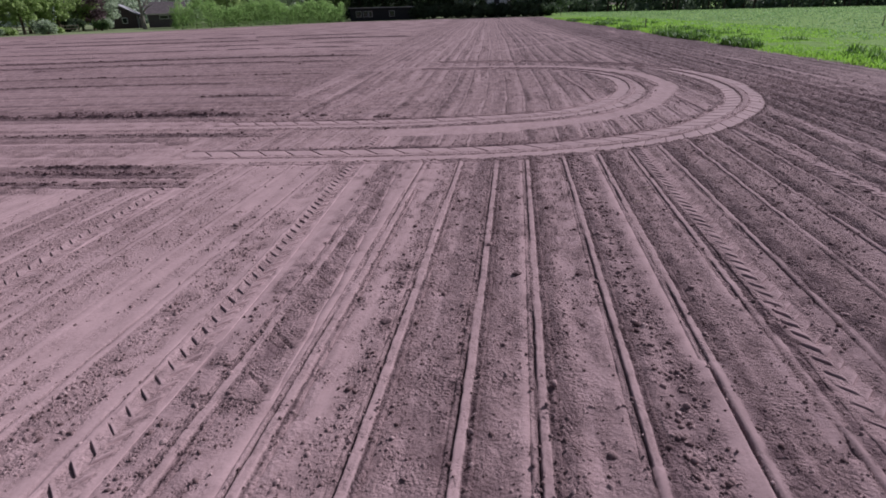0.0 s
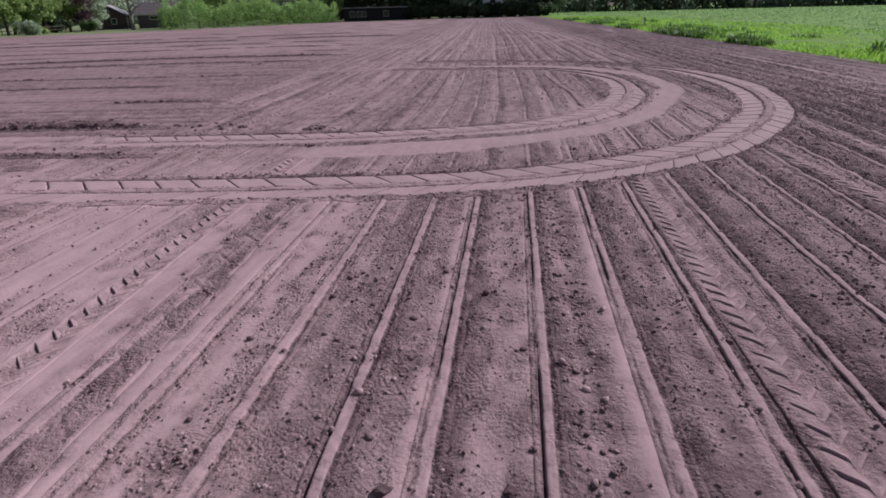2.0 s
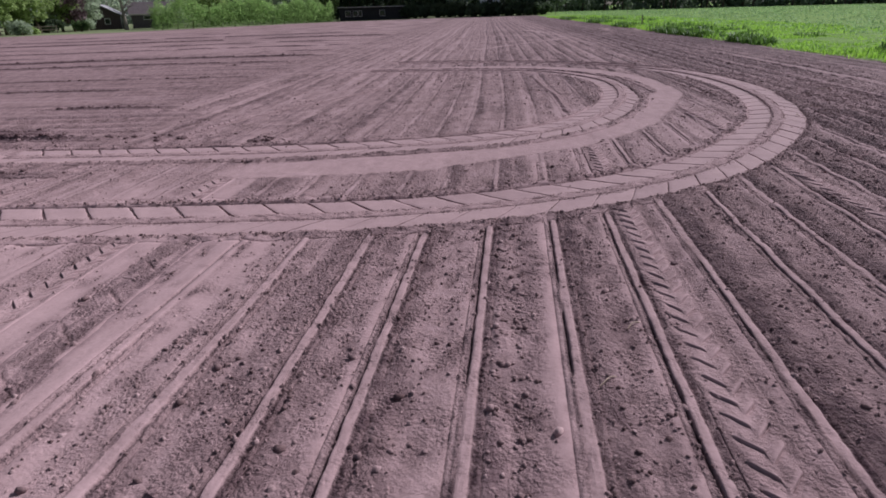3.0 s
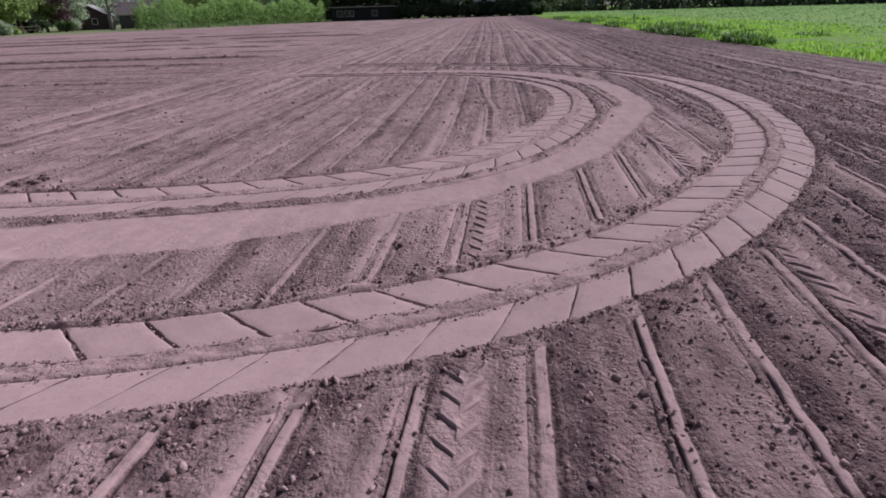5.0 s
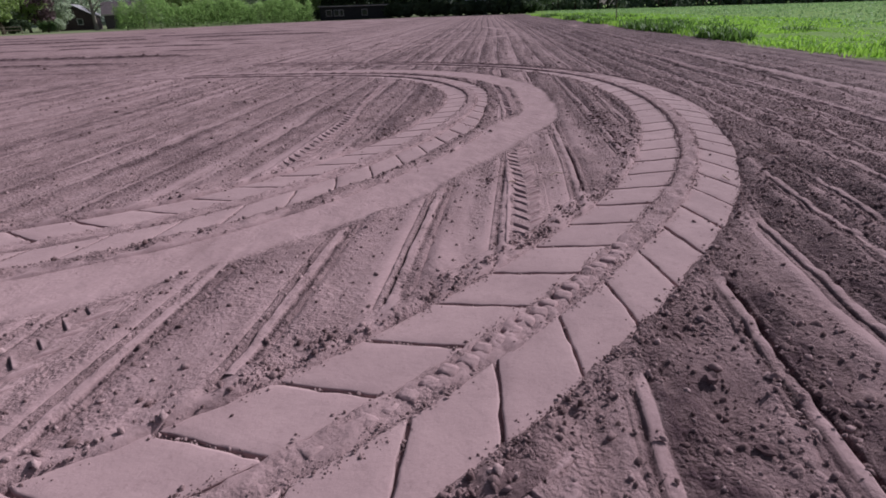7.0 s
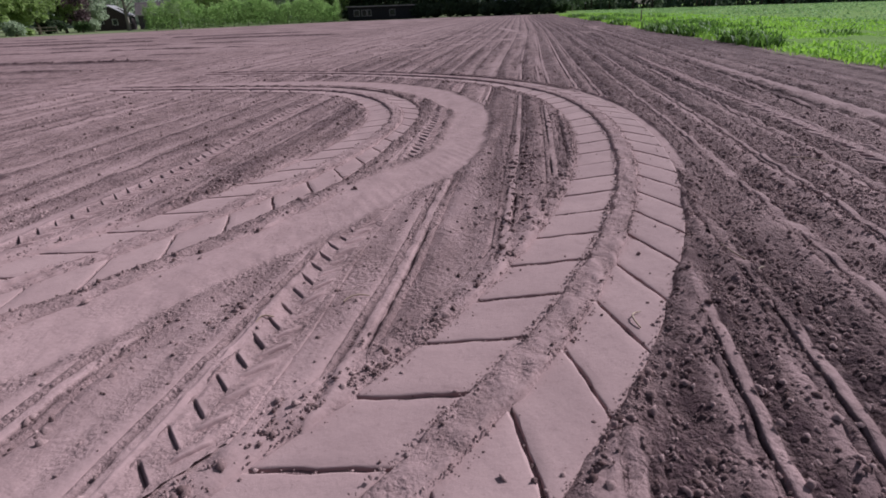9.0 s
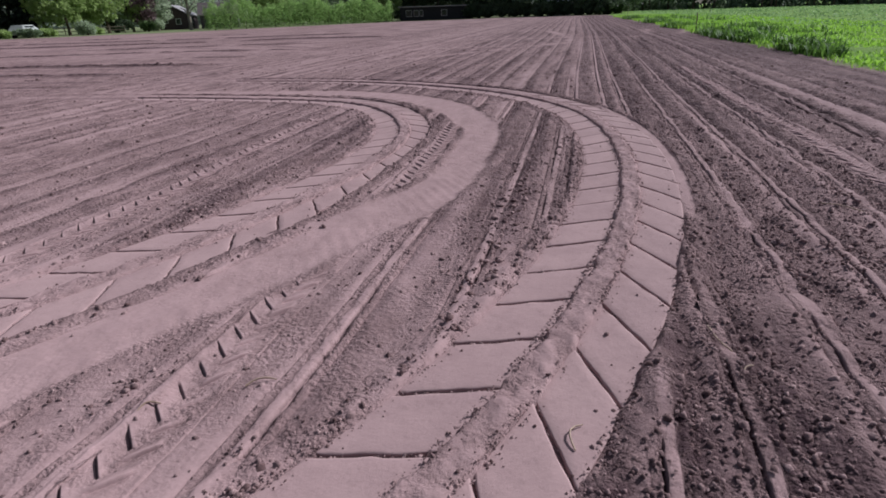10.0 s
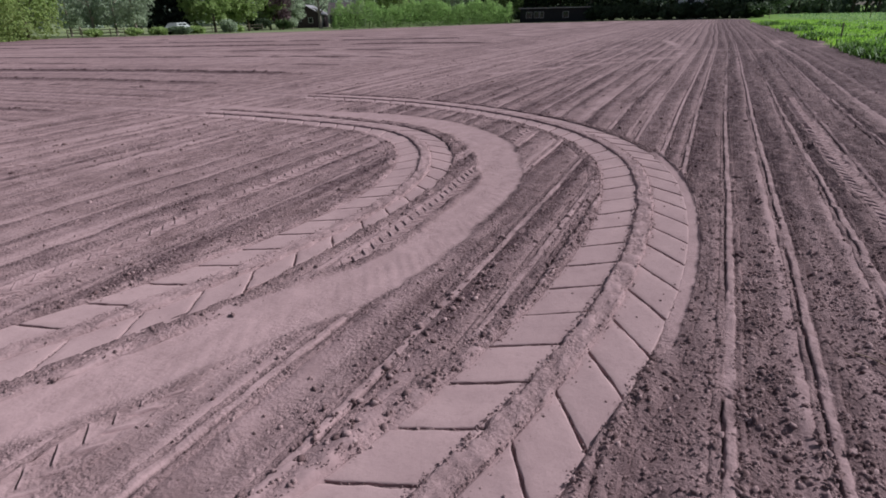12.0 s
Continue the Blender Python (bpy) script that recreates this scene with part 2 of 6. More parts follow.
def hash01(i, j, seed):
    n = (i.astype(np.int64) * 374761393 + j.astype(np.int64) * 668265263 + seed * 974711) & 0x7FFFFFFF
    n = ((n ^ (n >> 13)) * 1274126177) & 0x7FFFFFFF
    return ((n ^ (n >> 16)) & 0xFFFFF) / float(0xFFFFF)


def vnoise(x, y, seed):
    """Smooth lattice noise, -1 to 1."""
    i, j = np.floor(x), np.floor(y)
    u, v = x - i, y - j
    u, v = u * u * (3 - 2 * u), v * v * (3 - 2 * v)
    a, b, c, d = (hash01(i + p, j + q, seed) for p, q in ((0, 0), (1, 0), (0, 1), (1, 1)))
    return 2 * ((a * (1 - u) + b * u) * (1 - v) + (c * (1 - u) + d * u) * v) - 1


def step(a, b, x):
    t = np.clip((x - a) / (b - a), 0, 1)
    return t * t * (3 - 2 * t)


def bell(x, w):
    return np.exp(-(x / w) ** 2)


# ---- tyre tracks: start, heading, and arcs of (length, turn) ----
def track(x, y, heading, arcs, side=0.0, ds=0.04):
    """Rows of x, y, heading, arc length along a wheel's way, shifted sideways by side (left is positive)."""
    rows, h, s = [], radians(heading), 0.0
    for length, turn in arcs:
        n = max(2, int(length / ds))
        d, k = length / n, radians(turn) / n
        for _ in range(n):
            rows.append((x - side * math.sin(h), y + side * math.cos(h), h, s))
            h += k / 2
            x, y, s = x + d * math.cos(h), y + d * math.sin(h), s + d
            h += k / 2
    return np.array(rows)


OUTER = track(-9.48, 5.68, 4.58, [(8.0, 0), (2.5, 3.26), (2.1, 21.25), (2.09, 27.21), (3.03, 23.8), (3.1, 23.26), (2.81, 42.26), (2.91, 28.0), (2.0, 13), (8, 4)])
INNER = track(-10.87, 7.68, 3.5, [(8.0, 0), (2.49, 3.29), (2.24, 13.9), (1.83, 40.48), (3.08, 30.46), (2.23, 39.93), (1.25, 41), (2.0, 9), (2.0, 6), (7, 2)], side=-0.07)
# the wheel swayed a little sideways on the bend
_sway = np.interp(OUTER[:, 3] - 8.0, (4.3, 5.5, 6.5, 7.1, 8.3, 9.3, 10.6), (0.0, 0.015, 0.036, 0.024, -0.016, -0.012, 0.0))
OUTER[:, 0] -= _sway * np.sin(OUTER[:, 2])
OUTER[:, 1] += _sway * np.cos(OUTER[:, 2])
MIDDLE = track(-9.02, 7.68, -0.4, [(8.0, 0), (1.5, 11.7), (1.5, 16.5), (1.5, 14.8), (1.5, 30.3), (1.5, 2.3), (1.5, 14.4), (1.5, 23.2), (1.5, 30.0), (1.5, 35.0), (1.5, 7), (8, 4)])


def band_half(s, off):
    """Half width of the smooth band at arc length s past the lead, on the side that off lies on."""
    left = np.interp(s, (1.0, 2.2, 2.8, 3.4, 4.0, 4.6, 5.8, 6.6, 7.1, 7.5, 8.0, 8.3, 8.7, 9.2, 9.9, 10.4, 11.2, 12.4), (0.26, 0.34, 0.27, 0.14, 0.14, 0.18, 0.22, 0.20, 0.20, 0.12, 0.02, 0.04, 0.11, 0.15, 0.16, 0.25, 0.32, 0.30))
    right = np.interp(s, (1.0, 2.5, 3.4, 4.0, 4.7, 6.0, 6.6, 7.2, 7.7, 8.2, 8.8, 9.4, 10.3, 11.3, 12.4), (0.26, 0.33, 0.25, 0.28, 0.20, 0.21, 0.28, 0.30, 0.37, 0.34, 0.25, 0.24, 0.17, 0.19, 0.20))
    return np.where(off > 0, left, right)


FAR_TURN = [track(-7.0, 25.0, 6.0, [(6.5, 0), (4.2, 30), (3.0, 12), (2.0, 30), (5, 10)]), track(-0.5, 31.0, 6.0, [(3.5, 0), (2.2, -14), (2.0, 50), (3, 40), (6, 6)]), track(2.3, 24.5, 62.0, [(3.0, 0), (3.0, 35), (8.0, 8)])]
LEAD = 8.0           # length of the straight run before the turn
OUT_PITCH, OUT_PHASE, IN_PITCH, IN_PHASE = 0.3165, 3.222, 0.295, 8.806
WAY_Y = np.array([-2000.0, 6.0] + list(OUTER[210:440:8, 1]) + [2000.0])
WAY_X = np.array([-2.0, -2.0] + list(OUTER[210:440:8, 0] + 0.3) + [6.0])
ROW = 0.357             # spacing of the drill rows; the middle ones lie a little unevenly
ROWX = [0.41 - ROW * i for i in range(110, 0, -1)] + [0.41, 0.72, 1.08, 1.45, 1.76, 2.14, 2.52, 2.87, 3.25, 3.62, 3.97, 4.32, 4.69, 5.06, 5.42, 5.73, 5.95, 6.29, 6.60, 6.96] + [6.96 + ROW * i for i in range(1, 12)]
ROWX = np.array(ROWX)
# small wheel prints along the rows: way as (y, x) pairs, and how clear they are
PRINTS = [
    (((2.6, -1.35), (3.2, -1.40), (4.2, -1.50), (6.9, -1.63), (7.6, -1.58), (10.0, -1.2), (13.0, 0.1)), 0.9),
    (((1.45, 0.15), (2.6, 0.13), (3.65, 0.10), (5.5, 0.0), (9.0, -0.1)), 1.0),
    (((1.45, 3.05), (4.2, 3.04), (5.6, 3.01), (8.3, 3.0), (10.9, 2.93), (11.9, 2.90), (13.0, 2.75), (14.5, 2.6)), 1.0),
    (((4.6, 4.68), (5.3, 4.63), (6.7, 4.51), (7.75, 4.44), (10.0, 4.425), (10.6, 4.385), (12.4, 4.335), (13.5, 4.25), (14.1, 4.17), (16.0, 4.0), (17.0, 4.05)), 1.0),
    (((9.5, 7.25), (12.5, 7.17), (14.5, 7.08), (15.85, 6.95), (18.1, 6.84), (20.0, 6.76)), 0.95),
]
# worn prints, broken up into trails of lumps
TRAILS = [((1.45, 2.32), (2.9, 2.32), (4.6, 2.28), (6.6, 2.25)), ((9.4, 5.12), (11.3, 5.08), (13.0, 5.0))]


GASHES = ((2.35, 0.54), (3.1, 0.505), (4.77, 0.435), (5.78, 0.375), (6.1, 0.355))


def print_x(way, y):
    """Where a wheel print runs at y."""
    return np.interp(y, [p[0] for p in way], [p[1] for p in way])


RIDGES = [(x, (max(1.45, 0.75 + 1.75 * (x - 1.4)), 5.2 + 1.55 * (x - 0.7))) for x in ROWX if 0.3 < x < 7.0]
RIDGES = [(x, (a, b + 5.2 if 4.2 < x < 5.2 else 10.5 if 5.3 < x < 5.5 else b + 4.5 if x > 5.6 else b)) for x, (a, b) in RIDGES] + [(5.305, (11.4, 18.6)), (7.7, (12.0, 20.0))]   # rows close to the camera's way


# ---- ground: one sheet, fine where the camera passes ----
def axis(lo, hi, d, far_lo, far_hi, grow=1.085, slow=None):
    core = list(np.arange(lo, hi, d))
    if slow:
        st = d
        while core[-1] < slow:
            st *= 1.022
            core.append(core[-1] + st)
        d = st
    a, st = lo, core[1] - core[0]
    left = []
    while a > far_lo:
        st *= grow
        a -= st
        left.append(a)
    a, st = core[-1], d
    right = []
    while a < far_hi:
        st *= grow
        a += st
        right.append(a)
    return np.array(left[::-1] + core + right)


def row_axis(lo, hi):
    """Columns that crowd round each drill row."""
    xs = list(axis(lo, hi, 0.026, -1800, 1800))
    fine = (-0.045, -0.035, -0.027, -0.021, -0.014, 0.0, 0.014, 0.021, 0.029, 0.042)
    for r in ROWX[(ROWX > lo) & (ROWX < hi)]:
        xs = [x for x in xs if abs(x - r) > 0.060] + [r + f for f in fine]
    return np.array(sorted(xs))


GX = row_axis(-3.7, 7.9)
GY = axis(1.4, 16.4, 0.051, -1200, 2500, slow=46.0)


def wobble(x, y):
    """How far the drill strays to the right of its straight line."""
    lean = -0.046 * (np.clip(y - 10.5, 0, 82) - 0.8 * step(10.5, 14.0, y)) * step(-32, -4, x) * step(34, 10, x)
    beyond = step(19, 30, y) * step(96, 80, y) * step(14, 9, np.abs(x - 1.0))
    stray = beyond * (0.22 * vnoise(x / 6.0, y / 14.0, 70) + 0.06 * vnoise(x / 1.6, y / 7.0, 71))
    return 0.014 * vnoise(x / 2.2, y / 3.0, 6) * step(40, 20, np.abs(y)) + lean + stray


def track_fields(way, reach):
    """For each ground vertex near a track: offset to its left, and arc length."""
    off = np.full((len(GY), len(GX)), 9.0)
    arc = np.zeros_like(off)
    best = np.full_like(off, 9.0)
    stray = wobble(*np.meshgrid(GX, GY))
    for x, y, h, s in way:
        i0, i1 = np.searchsorted(GX, (x - reach, x + reach))
        j0, j1 = np.searchsorted(GY, (y - reach, y + reach))
        if i0 == i1 or j0 == j1:
            continue
        dx, dy = GX[None, i0:i1] + stray[j0:j1, i0:i1] - x, GY[j0:j1, None] - y
        d = np.hypot(dx, dy)
        w = d < best[j0:j1, i0:i1]
        best[j0:j1, i0:i1][w] = d[w]
        off[j0:j1, i0:i1][w] = (-dx * math.sin(h) + dy * math.cos(h) + 0 * d)[w]
        arc[j0:j1, i0:i1][w] = (s + dx * math.cos(h) + dy * math.sin(h))[w]
    return off, arc


def field_edge(y):
    """Where the ploughed soil ends and the verge begins, on the right."""
    return np.interp(y, (-50, 10, 16, 23, 33, 45, 57, 75, 92, 130), (10.8, 10.0, 9.75, 9.3, 8.75, 8.15, 7.4, 6.1, 5.2, 4.0)) + 0.14 * np.sin(y * 0.9) * np.sin(y * 0.37)


def far_edge(x):
    """Where the soil ends at the far side."""
    return np.interp(x, (-1800, -75, -55, -42, -26, -20, 6, 1800), (-1100, 52.8, 62.5, 68.0, 91.5, 92, 92, 92))


def fall(x):
    """The field falls away gently to the left."""
    return -0.008 * np.clip(-x - 6.0, 0, 120) * step(6.0, 14.0, -x)


def cross_slope(y):
    """How far the rows along x lean."""
    return 0.05 + 0.05 * step(5.5, 9.0, np.asarray(y, float))


PAD_Z = -0.0105
OUT_HALVES, IN_HALVES = (0.300, 0.274), (0.270, 0.266)      # half widths to the left and right
OUT_START, IN_START = -0.6, 0.2        # where the lug pads begin to show on the straight


def right_half(way, s):
    """Half width of a track's right half; the inner one narrows on its bend."""
    if way is OUTER:
        return OUT_HALVES[1] + 0 * s
    return np.interp(s, (8.1, 8.7, 9.2, 10.0, 10.6, 11.4), (IN_HALVES[1], 0.215, 0.160, 0.172, 0.225, IN_HALVES[1]))


def shoulder_lift(a, half, n):
    """Loose soil heaped along a track's edge."""
    return bell(a - half - 0.05, 0.04) * (0.6 + 0.6 * n) * 0.010


def rib_height(s):
    """The rib between the pads stands higher on the bend."""
    return -0.006 + 0.014 * step(5.5, 9.0, s)


def ground_heights():
    X0, Y = np.meshgrid(GX, GY)
    X = X0
    off_o, s_o = track_fields(OUTER, 0.8)
    off_i, s_i = track_fields(INNER, 0.8)
    off_m, s_m = track_fields(MIDDLE, 0.8)
    near = step(60, 30, Y) * step(-40, -25, X)
    n1, n2, n3 = vnoise(X / 0.5, Y / 0.7, 1), vnoise(X / 0.11, Y / 0.14, 2), vnoise(X / 0.045, Y / 0.06, 3)
    n4 = vnoise(X / 0.024, Y / 0.045, 4)
    slow = vnoise(X / 3.0, Y / 6.0, 5)
    # rows along y: a flat pressed strip, a slit on its left, a turned groove on its right
    k = np.clip(np.searchsorted((ROWX[1:] + ROWX[:-1]) / 2, X), 0, len(ROWX) - 1).astype(float)
    dx = X - ROWX[k.astype(int)]
    h1, h2, h3 = hash01(k, k * 0, 11), hash01(k, k * 0, 12), hash01(k, k * 0, 13)
    wear = 0.72 + 0.28 * vnoise(Y / 0.30, k * 3.1, 7)
    knob = 0.75 + 0.35 * vnoise(Y / 0.075, k * 2.3, 14) + 0.15 * n3
    left_flat = 1 - 0.5 * step(0.9, 0.2, X)
    left_side = step(2.0, 1.0, X) * step(7.0, 5.0, Y)
    girth = 0.018 + 0.006 * vnoise(Y / 0.16, k * 4.3, 18) + 0.008 * left_side
    strip = step(girth + 0.004, girth - 0.005, np.abs(dx + 0.005 * vnoise(Y / 0.11, k * 4.9, 15))) * wear * (0.35 + 0.65 * step(-0.75, -0.35, vnoise(Y / 0.34, k * 7.7, 19)))
    slit = bell(dx + 0.025, 0.0065) * (0.35 + 0.65 * step(-0.5, 0.2, vnoise(Y / 0.5, k * 1.7, 9)))
    groove = bell(dx - 0.036, 0.014)
    z = left_flat * ((0.001 + 0.0035 * h1) * strip * knob + 0.0022 * strip * n4 + 0.002 * strip * n3 - (0.012 + 0.014 * h2) * slit - (0.002 + 0.007 * h3) * groove)
    z += left_flat * (0.006 * (1 - 0.75 * step(10.5, 14, Y)) * np.cos(2 * math.pi * dx / ROW) + (0.004 + 0.010 * h3) * bell(dx - 0.11, 0.04) * n2)
    press = np.clip(strip * (0.62 + 0.3 * h1 + 0.15 * n3) + 0.5 * bell(dx + 0.065, 0.035) * (h2 > 0.35) + 0.35 * bell(dx - 0.2, 0.06) * (h3 < 0.6), 0, 1)
    turned = (bell(dx - 0.040, 0.018) * (0.35 + 0.5 * h3) + bell(dx - 0.095, 0.035) * (h3 > 0.45) * (0.5 + 0.5 * vnoise(Y / 0.5, k * 5.7, 8))) * (1 - strip)
    for rx, rw in ((2.35, 0.05), (2.62, 0.05), (3.36, 0.05), (4.07, 0.05), (4.80, 0.05), (5.53, 0.08), (5.83, 0.04), (6.07, 0.08), (6.41, 0.08), (6.72, 0.08), (7.32, 0.07)):
        band = bell(X - rx, rw) * (0.7 + 0.3 * vnoise(Y / 0.4, Y * 0 + rx, 10))
        turned = np.maximum(turned, (0.85 - 0.2 * (rx > 5.3) * step(9.3, 10.2, Y)) * band)
        z = z - 0.014 * band * (rx > 5.3) * (1 - strip) * step(20, 15, Y)
    # damp in the turned soil; the slit term paints in the slits' shade
    damp_shade = np.clip(turned * left_flat + 0.5 * slit + 0.14 * step(4.9, 6.6, X) * (0.6 + 0.4 * n1) + 0.2 * step(0.1, 0.8, slow) + 0.12 * step(18, 30, Y), 0, 1)
    outside = step(0.0, 0.7, X - np.maximum(2.7, np.interp(Y, WAY_Y, WAY_X)) + 0.25 * n1)
    damp_shade = np.clip(damp_shade + outside * (0.05 + 0.10 * n2 + 0.05 * step(3.4, 4.6, X) + (0.02 + 0.08 * step(10.2, 9.2, Y) + 0.08 * step(12, 16, Y)) * step(4.7, 6.6, X)) * (1 - 0.8 * strip), 0, 1)
    calm = bell(X - 6.29, 0.12) * step(10.2, 10.8, Y) * step(17, 14, Y)
    beside = outside * step(4.4, 5.4, X) * step(22, 15, Y)
    press = np.clip(press + 0.36 * beside * bell(dx + 0.085, 0.045) * (0.7 + 0.5 * n1), 0, 1)
    damp_shade = np.clip(damp_shade * (1 - 0.5 * beside * bell(dx + 0.085, 0.045)) + 0.28 * beside * bell(dx - 0.085, 0.05) * (1 - calm), 0, 1)
    press = np.clip(press + 0.42 * calm * step(0.13, 0.07, np.abs(dx - 0.02) + 0.03 * n2) * (0.8 + 0.4 * n1), 0, 1)
    damp_shade = damp_shade * (1 - 0.6 * calm * step(0.14, 0.08, np.abs(dx - 0.02)))
    dry = step(1.5, 0.4, X + 0.3 * n1) * step(8.0, 6.5, Y)
    way_x = np.interp(Y, WAY_Y, WAY_X)
    damp_shade = damp_shade * (1 - 0.12 * step(6.5, 5.0, Y) * step(4.6, 3.0, X))
    loop = step(3.4, 4.1, X) * step(0.1, 0.5, way_x - X) * step(8.2, 9.2, Y) * step(12.2, 11.0, Y)
    inside = step(0.3, 1.0, way_x - X) * step(6.5, 8.5, Y) * step(-3.5, -1.5, X)
    damp_shade = damp_shade * (1 - 0.55 * dry) * (1 - 0.8 * loop) * (1 - 0.45 * inside)
    damp_shade = np.clip(damp_shade + 0.16 * inside * (1 - loop) * bell(dx - 0.055, 0.05) * (0.5 + h3) + 0.30 * inside * (1 - loop) * step(0.15, 0.6, vnoise(X / 0.35, Y / 0.9, 72) * 0.6 + 0.5 * n2 + 0.3 * (h3 - 0.5)), 0, 1)
    press = np.clip(press * (1 - 0.35 * inside) + 0.36 * inside * (0.8 + 0.5 * n1), 0, 1)
    press = np.clip(press + (0.68 * dry * (0.7 + 0.4 * n1 + 0.15 * n3) + 0.42 * loop * (0.7 + 0.4 * n1)) * (1 - slit), 0, 1)
    early = step(8.0, 6.2, Y) * step(-1.0, 0.5, X) * step(4.3, 3.2, X)
    press = np.clip(press + early * (0.25 + 0.12 * step(2.2, 1.4, X) * step(4.2, 5.0, Y) + 0.06 * n1 + 0.10 * n2 + 0.20 * n3) * (1 - slit), 0, 1)
    damp_shade = np.clip(damp_shade * (1 - (0.08 + 0.25 * step(2.2, 1.4, X) * step(4.2, 5.0, Y)) * early) + early * 0.30 * step(0.15, 0.7, -n3 - 0.3 * n2), 0, 1)
    damp_shade = damp_shade * (1 - 0.70 * step(10.3, 11.1, Y) * step(5.6, 6.0, X) * step(16, 13, Y))
    z = z * (1 - 0.72 * inside * (1 - loop))
    bare = step(2.2, 2.7, X) * step(4.1, 3.6, X) * step(7.4, 8.0, Y) * step(11.5, 10.5, Y) * (way_x - X > 0.3)
    press = np.clip(press + 0.28 * bare * (0.8 + 0.4 * n1), 0, 1)
    damp_shade = damp_shade * (1 - 0.6 * bare)
    damp_shade = np.clip(damp_shade + 0.16 * outside * step(4.8, 5.1, X) * step(6.0, 5.6, X) * step(8.2, 8.8, Y) * step(10.6, 10.0, Y) * (0.8 + 0.4 * n2), 0, 1)
    # alternate broad stripes left by the drill
    away_ = step(11, 15, Y)
    stripe = vnoise(k * 1.37 + 0.5 * step(-0.1, 0.1, dx), Y / 25.0, 16)
    damp_shade = np.clip(damp_shade + (0.22 - 0.12 * inside - 0.08 * away_) * step(0.1, 0.6, stripe) * (1 - strip), 0, 1)
    press = np.clip(press + (0.30 - 0.15 * inside - 0.12 * away_) * step(0.1, 0.6, -stripe), 0, 1)
    away = step(10.5, 17, Y)
    far_off = (1 - 0.55 * step(26, 38, Y)) * (0.28 + 1.2 * h2 * h2)
    press = np.clip(press + (0.55 + 0.40 * step(3.8, 2.8, X)) * far_off * away * bell(dx, 0.024 + 0.05 * step(22, 45, Y)) * (0.7 + 0.6 * vnoise(Y / 2.6, k * 1.9, 17)), 0, 1)
    damp_shade = np.clip(damp_shade + (0.13 + 0.07 * step(4.0, 6.0, X)) * away * (1 - bell(dx, 0.06)) * (0.7 + 0.6 * vnoise(X / 0.8, Y / 5.0, 73)), 0, 1)
    bundle = np.maximum(bell(X + 0.80 - 0.02 * (Y - 14), 0.42), 0.7 * bell(X - 0.35 - 0.02 * (Y - 14), 0.2)) * step(11, 14, Y) * step(60, 36, Y)
    press = np.clip(press + 0.45 * bundle * bell(dx, 0.10) * (0.7 + 0.5 * vnoise(Y / 3.0, k * 2.7, 74)), 0, 1)
    damp_shade = damp_shade * (1 - 0.5 * bundle)
    # fine streaks left by the tines along the rows
    fine, finer = vnoise(X / 0.075, Y / 2.4, 75), vnoise(X / 0.045, Y / 1.1, 76)
    tines = step(7.2, 9.0, Y) * step(50, 24, Y) * (0.35 + 0.65 * step(-0.5, 0.4, vnoise(X / 0.9, Y / 2.0, 77))) * (1 - 0.7 * outside * step(14.5, 12.5, Y))
    press = np.clip(press + tines * (0.34 * fine + 0.22 * finer), 0, 1)
    damp_shade = np.clip(damp_shade + tines * (0.32 - 0.10 * step(2.0, 0.0, X)) * step(0.1, 0.7, -fine - 0.5 * finer), 0, 1)
    z = z + tines * step(30, 18, Y) * (0.0045 * fine + 0.003 * finer)
    # rows along x on the far left
    u = Y - cross_slope(Y) * (X + 3.0)
    kc = np.round(u / 0.36)
    du = u - 0.36 * kc - 0.02 * vnoise(X / 3.0, kc * 4.1, 21)
    zc = 0.010 * np.cos(2 * math.pi * du / 0.36)
    cross = step(-2.0, -3.2, X + 0.8 * vnoise(X / 2.0, Y / 1.3, 23) + 0.02 * (Y - 8)) * step(4.4, 5.0, Y) * step(60, 45, -X)
    z = z * (1 - cross) + zc * cross
    press = press * (1 - cross) + cross * np.clip(0.5 * bell(du - 0.12, 0.07) + 0.28 + 0.35 * vnoise(X / 9.0, kc * 3.3, 62), 0, 1)
    # bell at du + 0.14 paints shade on each row's near side; the rest is damp
    damp_shade = damp_shade * (1 - cross) + cross * np.clip(0.08 + 0.55 * bell(du + 0.14, 0.05) * (0.6 + 0.6 * vnoise(X / 5.0, kc * 2.1, 63)) + 0.25 * step(0.1, 0.7, vnoise(X / 12.0, kc * 1.3, 64)), 0, 1)
    z *= near * 0.999 + 0.001
    # crumbs
    rough = (1 - press) * (0.45 + 0.55 * step(-0.4, 0.5, n1))
    z += outside * (1 - strip) * step(4.2, 5.4, X) * near * (0.013 * vnoise(X / 0.09, Y / 0.11, 22) + 0.009 * n3) * (X < 9.0)
    z += rough * near * (0.010 * n2 + 0.009 * n3 + 0.006 * n4) + 0.0015 * n3 * near
    # the two tyre tracks; pads, ribs and shoulders lie on a lowered bed
    plain, plain_press, plain_damp_shade = z.copy(), press.copy(), damp_shade.copy()
    sink = 0 * z
    for way, off, s, halves, start in ((OUTER, off_o, s_o - LEAD, OUT_HALVES, OUT_START), (INNER, off_i, s_i - LEAD, IN_HALVES, IN_START)):
        a = np.abs(off)
        half = np.where(off > 0, halves[0], right_half(way, s))
        bite = step(start - 0.1, start + 0.1, s)
        on = step(half + 0.012, half - 0.018, a + 0.006 * n3)
        faint = 0.40 if way is OUTER else 0.55        # before the lugs bite, the soil is only half smoothed
        last = 20.5 if way is OUTER else 16.0
